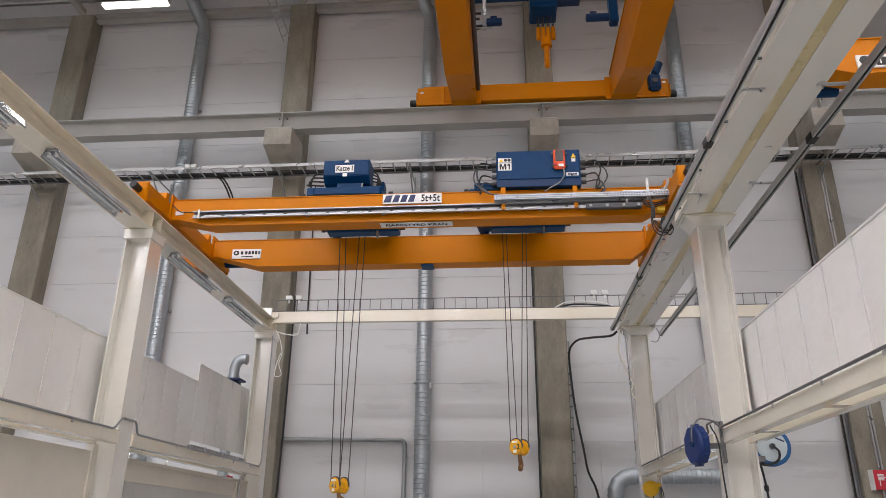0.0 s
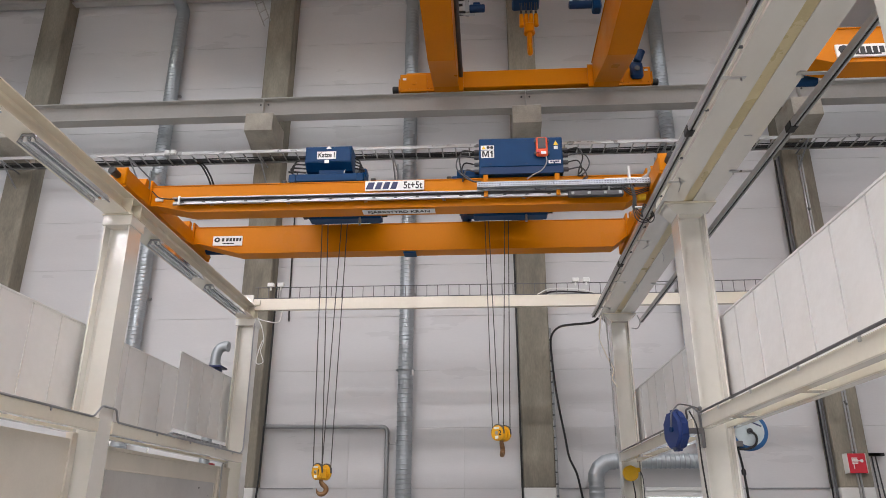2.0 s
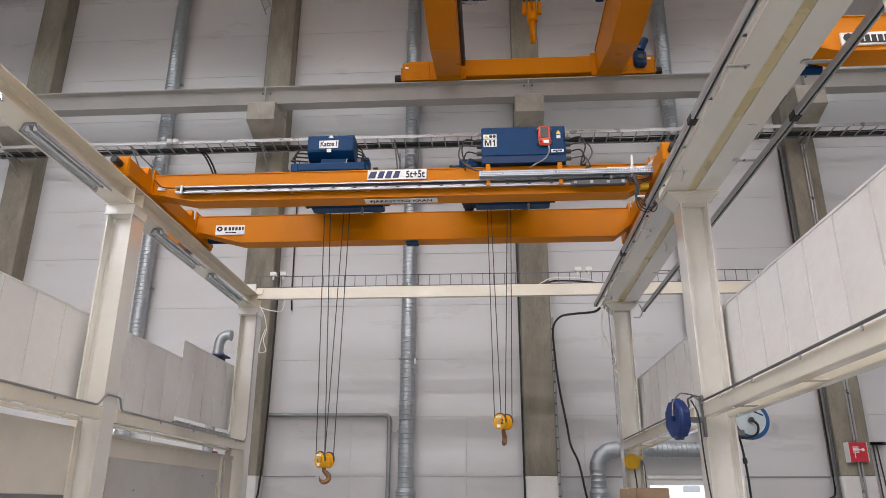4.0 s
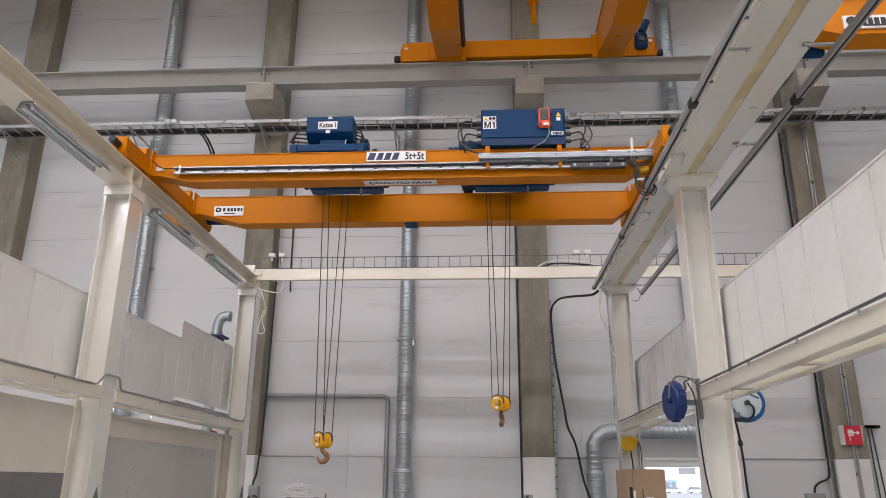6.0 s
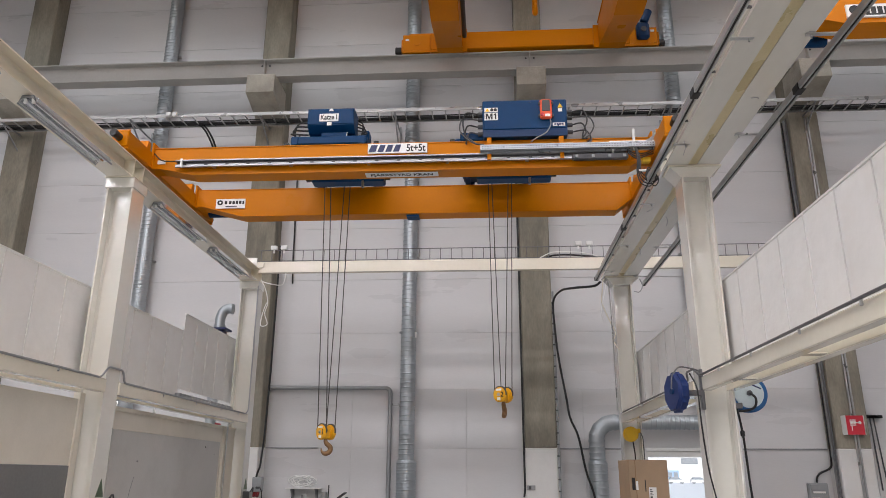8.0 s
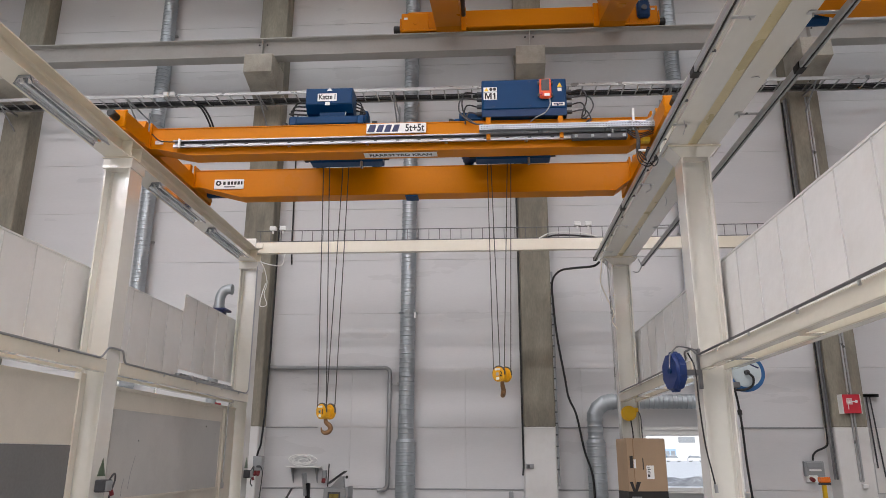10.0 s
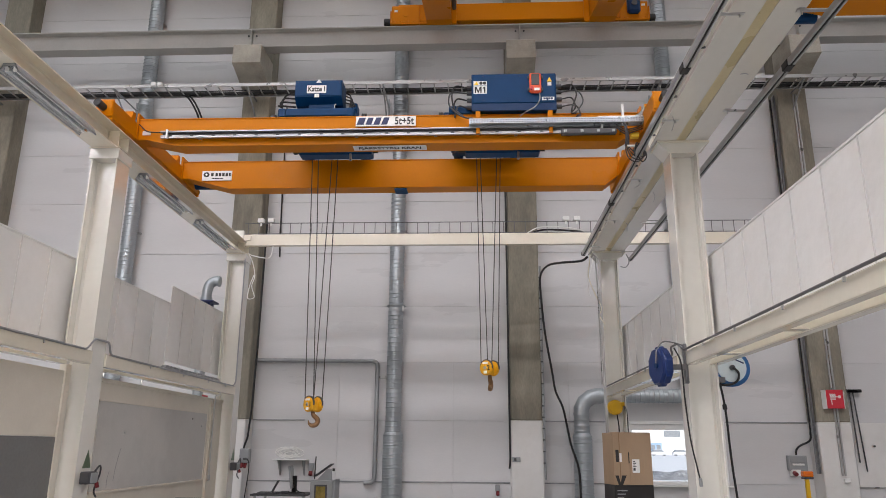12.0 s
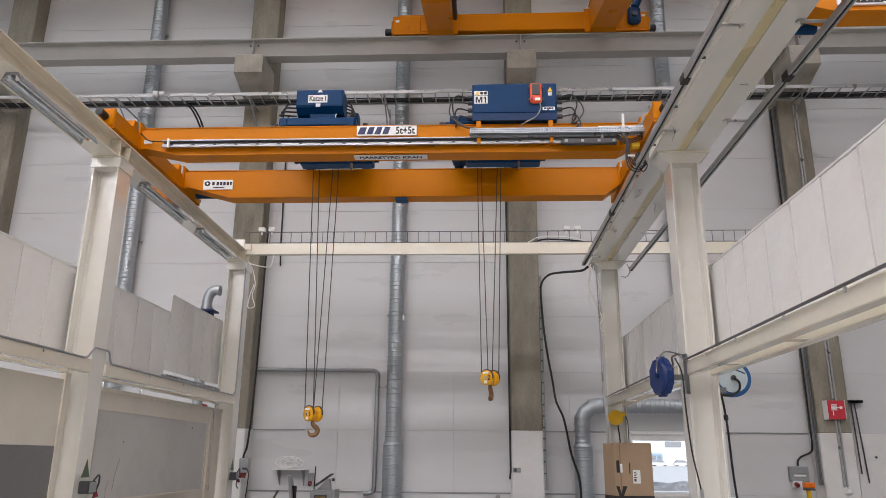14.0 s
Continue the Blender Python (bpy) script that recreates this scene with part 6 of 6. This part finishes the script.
part("frame", bx((7.53, 15.42, 0.875), (9.22, 15.452, 0.90), 0.003), M_ZINC, wbd)
part("knob", cyl((7.93, 15.43, 1.68), (7.93, 15.40, 1.68), 0.02, seg=12), M_DARK, wbd)

# ---------------------------------------------------------------- window and the yard outside
def wall_window(name, win):
    x0, x1, z0, z1 = win
    fw = 0.07
    wd = thing(name, ((x0 + x1) / 2, WALL_Y, z0), "white framed window onto a bright snowy yard", "window", kind="structure")
    part("frame_bar", bx((x0, WALL_Y - 0.02, z1 - 0.13), (x1, WALL_Y + 0.15, z1), 0.006), M_WHITE, wd)
    part("frame_bar", bx((x0, WALL_Y - 0.02, z0), (x1, WALL_Y + 0.15, z0 + fw), 0.006), M_WHITE, wd)
    part("frame_bar", bx((x0, WALL_Y - 0.018, z0 + fw), (x0 + fw, WALL_Y + 0.15, z1 - 0.13), 0.006), M_WHITE, wd)
    part("frame_bar", bx((x1 - fw, WALL_Y - 0.018, z0 + fw), (x1, WALL_Y + 0.15, z1 - 0.13), 0.006), M_WHITE, wd)
    part("sill", bx((x0 - 0.05, WALL_Y - 0.14, z0 - 0.03), (x1 + 0.05, WALL_Y + 0.02, z0 - 0.002), 0.006), M_WHITE, wd)
    part("blind_box", bx((x0 + 0.02, WALL_Y - 0.06, z1 - 0.02), (x1 - 0.02, WALL_Y - 0.022, z1 + 0.05), 0.01), M_WHITE, wd)
    pane = part("pane", bx((x0 + fw, WALL_Y + 0.06, z0 + fw), (x1 - fw, WALL_Y + 0.066, z1 - 0.13)), M_GLASS, wd)
    pane.visible_shadow = False


wall_window("window_1", WINDOWS[0])
# Second window is unseen, assumed two bays along for its reflection in the soffit.
wall_window("window_2", WINDOWS[1])

yard = bmesh.new()
gx = [-60 + 8 * i for i in range(34)]
gy = [15.72 + 6 * j for j in range(40)]
gv = [[yard.verts.new((x, y, -0.15 + 0.06 * noise.noise((x * 0.2, y * 0.2, 0)))) for y in gy] for x in gx]
for i in range(len(gx) - 1):
    for j in range(len(gy) - 1):
        yard.faces.new((gv[i][j], gv[i + 1][j], gv[i + 1][j + 1], gv[i][j + 1]))
tagged(part("ground", yard, M_SNOW), "snow covered yard outside the window", "ground", kind="structure")
bank = bmesh.new()
bxs = [[bank.verts.new((4 + 0.8 * i, 44 + 0.8 * j, -0.25 + max(0, (0.55 + 0.5 * noise.noise((i * 0.45, j * 0.5, 3))) * math.sin(math.pi * j / 7)))) for j in range(8)] for i in range(24)]
for i in range(23):
    for j in range(7):
        bank.faces.new((bxs[i][j], bxs[i + 1][j], bxs[i + 1][j + 1], bxs[i][j + 1]))
tagged(part("snow_bank", bank, M_ROCK), "grey heap of stones and old snow in the yard", "heap", kind="stuff")


def parked_car(x, y):
    t = thing("parked_car", (x, y, -0.1), "pale parked car in the snowy yard", "car", "parked cars")
    part("body", prism([(x - 2.2, 0.15), (x + 2.2, 0.15), (x + 2.2, 0.75), (x + 1.35, 0.85), (x - 2.1, 0.85)], "y", y - 0.85, y + 0.85), M_CARWHITE, t)
    part("cabin", prism([(x - 1.9, 0.85), (x + 1.3, 0.85), (x + 0.6, 1.42), (x - 1.4, 1.42)], "y", y - 0.75, y + 0.75), M_CARGLASS, t)
    part("roof", bx((x - 1.4, y - 0.72, 1.40), (x + 0.6, y + 0.72, 1.46), 0.02), M_CARWHITE, t)
    for wx in (-1.35, 1.35):
        for wy in (-0.82, 0.62):
            part("wheel", cyl((x + wx, y + wy, 0.2), (x + wx, y + wy + 0.2, 0.2), 0.32, seg=18), M_BLACK, t)


parked_car(47.5, 200.0)
parked_car(54.0, 203.0)
parked_car(39.5, 205.0)
parked_car(60.5, 201.0)
ab = thing("distant_building", (55, 236, 0), "pale industrial building with a blue front", "building")
part("wall", bx((-20, 236, -0.2), (150, 252, 9)), M_FACADE, ab)
part("roof", bx((-20.5, 235.5, 9), (150.5, 252.5, 9.5)), M_FACADE, ab)
blue = part("blue_front", bx((51.5, 235.6, 0.5), (57.0, 236, 3.4)), M_DISTBLUE, ab)
for k in range(3):
    part("window", bx((52.0 + 1.7 * k, 235.5, 1.4), (53.2 + 1.7 * k, 235.62, 2.8)), M_CARGLASS, blue)
for k in range(8):
    part("window", bx((10 + 16 * k, 235.9, 5.2), (15 + 16 * k, 236.02, 7.0)), M_CARGLASS, ab)

# ---------------------------------------------------------------- carton, bench and equipment
ct = thing("cardboard_carton", (2.4, 12.0, 0), "tall brown cardboard carton with black printed foot", "carton")
turn = Matrix.Translation((2.10, 11.8, 0)) @ Matrix.Rotation(radians(11), 4, "Z")
part("body", moved(bx((0, 0, 1.06), (0.63, 0.44, 1.84), 0.006), turn), M_CARD, ct)
part("printed_foot", moved(bx((-0.001, -0.001, 0), (0.631, 0.441, 1.06), 0.006), turn), M_BOXBLACK, ct, "black printed lower part")
part("tape", moved(bx((0.10, -0.003, 1.06), (0.112, 0.0, 1.84)), turn), mat("carton_seam", (0.27, 0.17, 0.09), 0.8), ct)
part("flap_edge", moved(bx((0.26, -0.004, 1.06), (0.50, 0.0, 1.55), 0.002), turn), M_CARD, ct)
part("flap_gap", moved(bx((0.245, -0.003, 1.38), (0.26, 0.001, 1.55)), turn), M_BOXBLACK, ct)
lb2 = part("shipping_label", moved(bx((0.30, -0.007, 1.24), (0.42, -0.003, 1.44)), turn), M_WHITE, ct, "white shipping label with grey print")
for k in range(4):
    part("print_bar", moved(bx((0.315, -0.009, 1.40 - 0.025 * k), (0.35 + 0.015 * (k % 2), -0.0065, 1.412 - 0.025 * k)), turn), M_DARK, lb2)
part("barcode", moved(bx((0.315, -0.009, 1.27), (0.35, -0.0065, 1.31)), turn), M_DARK, lb2)
part("print_block", moved(bx((0.04, -0.006, 1.40), (0.09, -0.002, 1.58)), turn), M_BOXBLACK, ct)
part("label_strip", moved(bx((0.10, -0.007, 1.40), (0.135, -0.003, 1.53)), turn), M_WHITE, ct)
part("print_mark", moved(prism([(0.02, 1.20), (0.07, 1.20), (0.10, 1.09), (0.13, 1.20), (0.20, 1.20), (0.13, 1.05), (0.07, 1.05)], "y", -0.005, -0.001), turn), M_BOXBLACK, ct, "black printed mark")
part("top_flap", moved(bx((0.02, 0.0, 1.838), (0.61, 0.2, 1.846), 0.002), turn @ Matrix.Translation((0, 0, 0.0))), M_CARD, ct)

bench = thing("workbench", (-3.6, 13.8, 0), "grey workbench with a dark top", "workbench")
part("top", bx((-4.05, 13.45, 0.74), (-3.05, 14.25, 0.775), 0.006), M_DARK, bench)
for lx in (-4.0, -3.12):
    for ly in (13.5, 14.18):
        part("leg", bx((lx, ly, 0), (lx + 0.04, ly + 0.04, 0.74), 0.004), M_GREYBOX, bench)
lap = thing("laptop", (-3.8, 13.8, 0.78), "open dark laptop on the workbench", "laptop")
part("base", moved(bx((-0.17, -0.12, 0), (0.17, 0.12, 0.02), 0.004), Matrix.Translation((-3.86, 13.75, 0.776)) @ Matrix.Rotation(radians(98), 4, "Z")), M_DARK, lap)
part("screen", moved(bx((-0.17, -0.005, 0), (0.17, 0.005, 0.23), 0.004), Matrix.Translation((-3.74, 13.77, 0.79)) @ Matrix.Rotation(radians(98), 4, "Z") @ Matrix.Rotation(radians(28), 4, "X")), M_DARK, lap)
mo = thing("monitor", (-3.4, 13.8, 0.78), "black flat monitor seen nearly edge on, on the workbench", "monitor")
mp_ = Matrix.Translation((-3.40, 13.8, 1.06)) @ Matrix.Rotation(radians(98), 4, "Z") @ Matrix.Rotation(radians(-8), 4, "X")
part("panel", moved(bx((-0.26, -0.02, -0.2), (0.26, 0.02, 0.2), 0.008), mp_), M_GREYBOX, mo)
part("screen", moved(bx((-0.24, 0.019, -0.18), (0.24, 0.022, 0.18)), mp_), M_SCREEN, mo)
part("arm", moved(bx((-0.03, -0.1, -0.25), (0.03, -0.02, 0.05), 0.01), Matrix.Translation((-3.40, 13.8, 1.03)) @ Matrix.Rotation(radians(78), 4, "Z")), M_BLACK, mo)
part("foot", bx((-3.45, 13.68, 0.776), (-3.22, 13.92, 0.792), 0.006), M_BLACK, mo)
part("cable", tube(smooth_path([(-3.33, 13.8, 1.0), (-3.30, 13.72, 0.86), (-3.22, 13.7, 0.80), (-3.12, 13.72, 0.782)], 5), 0.009, 6), M_BLACK, mo)
for i, (kx, kw, kh) in enumerate(((-3.58, 0.08, 0.03), (-3.46, 0.14, 0.045), (-3.70, 0.06, 0.02))):
    kb = tagged(part("small_device", bx((kx - kw / 2, 13.55, 0.776), (kx + kw / 2, 13.66, 0.776 + kh), 0.008), M_DARK), "small black device on the workbench", "device", "bench devices")
dv = thing("test_cabinet", (-3.0, 13.9, 0), "grey machine cabinet with a yellow window", "cabinet")
part("body", bx((-3.03, 13.7, 0), (-2.62, 14.2, 1.0), 0.01), M_GREYBOX, dv)
part("window_frame", bx((-2.95, 13.69, 0.55), (-2.72, 13.705, 0.93), 0.006), M_DARK, dv)
part("window", bx((-2.92, 13.684, 0.58), (-2.75, 13.692, 0.90)), mat("ochre_window", (0.25, 0.19, 0.05), 0.2, vary=0.25, scale=14), dv, "ochre tinted window")
part("side_panel", bx((-2.62, 13.72, 0), (-2.58, 14.18, 1.02), 0.008), M_GREYBOX, dv)
sc = thing("tablet", (-2.95, 13.9, 1.0), "black tablet tilted on a stand on the cabinet", "tablet")
part("screen", moved(bx((-0.19, -0.12, -0.012), (0.19, 0.12, 0.012), 0.006), Matrix.Translation((-2.83, 13.9, 1.18)) @ Matrix.Rotation(radians(-35), 4, "Y")), M_DARK, sc)
part("bezel", moved(bx((-0.17, -0.10, 0.012), (0.17, 0.10, 0.016), 0.003), Matrix.Translation((-2.83, 13.9, 1.18)) @ Matrix.Rotation(radians(-35), 4, "Y")), M_WHITE, sc)
part("stand", prism([(-2.95, 0.998), (-2.68, 0.998), (-2.70, 1.20), (-2.76, 1.20)], "y", 13.85, 13.95), M_GREYBOX, sc)
part("clip", bx((-2.67, 13.87, 1.16), (-2.63, 13.93, 1.21), 0.005), M_BLACK, sc)
chr_ = thing("office_chair", (-5.0, 13.0, 0), "black office chair back behind the partition", "chair")
part("backrest", moved(bx((-0.22, -0.05, -0.28), (0.22, 0.05, 0.28), 0.045), Matrix.Translation((-3.95, 10.3, 0.63))), M_BLACK, chr_)
part("seat", bx((-4.2, 10.3, 0.42), (-3.72, 10.78, 0.5), 0.03), M_BLACK, chr_)
part("stem", cyl((-3.96, 10.54, 0.1), (-3.96, 10.54, 0.43), 0.03, seg=14), M_DARK, chr_)
for k in range(5):
    a = k * math.tau / 5
    lg = part("foot", tube([(-3.96, 10.54, 0.12), (-3.96 + 0.3 * math.cos(a), 10.54 + 0.3 * math.sin(a), 0.07)], 0.022, 8), M_DARK, chr_)
    part("castor", cyl((-3.96 + 0.3 * math.cos(a), 10.52 + 0.3 * math.sin(a), 0.035), (-3.96 + 0.3 * math.cos(a), 10.56 + 0.3 * math.sin(a), 0.035), 0.035, seg=14), M_BLACK, lg)

for k in range(3):
    part("foot_print_bar", moved(bx((0.04, -0.004, 0.97 - 0.05 * k), (0.20 - 0.03 * k, -0.001, 0.985 - 0.05 * k)), turn), M_GREYBOX, ct)

# ---------------------------------------------------------------- wall panels, piece by piece
def wall_panels():
    seen = {}
    def panel(x0, x1, z0, z1):
        key = (round(x1 - x0, 3), round(z1 - z0, 3))
        if key not in seen:
            w, h = key
            bm = bx((0.003, -0.0, 0.003), (w - 0.003, 0.012, h - 0.003), 0.003)
            me = bpy.data.meshes.new("panel")
            bm.to_mesh(me)
            bm.free()
            me.materials.append(M_WALL)
            seen[key] = me
        o = new("panel", seen[key])
        o.parent, o.matrix_parent_inverse = wall_north, wall_north.matrix_basis.inverted()
        o.location = (x0, WALL_Y, z0)
    zs = ROWS + [4.53 + 1.2 * k for k in range(1, 9)] + [HALL[4]]
    for i, (z0, z1) in enumerate(zip(zs, zs[1:])):
        low = i < 3
        w = 2.40 if low else 6.02
        first = -0.50 - 2.40 * 11 if low else 0.99 - 6.02 * 5
        x = first
        while x < HALL[1]:
            a, b = max(x, HALL[0]), min(x + w, HALL[1])
            if b - a > 0.05:
                cut = [v for v in WINDOWS if z1 > v[2] + 0.05 and z0 < v[3] - 0.05 and a < v[1] and b > v[0]]
                if cut:
                    if cut[0][0] - a > 0.05:
                        panel(a, cut[0][0], z0, z1)
                    if b - cut[0][1] > 0.05:
                        panel(cut[0][1], b, z0, z1)
                else:
                    panel(a, b, z0, z1)
            x += w


wall_panels()
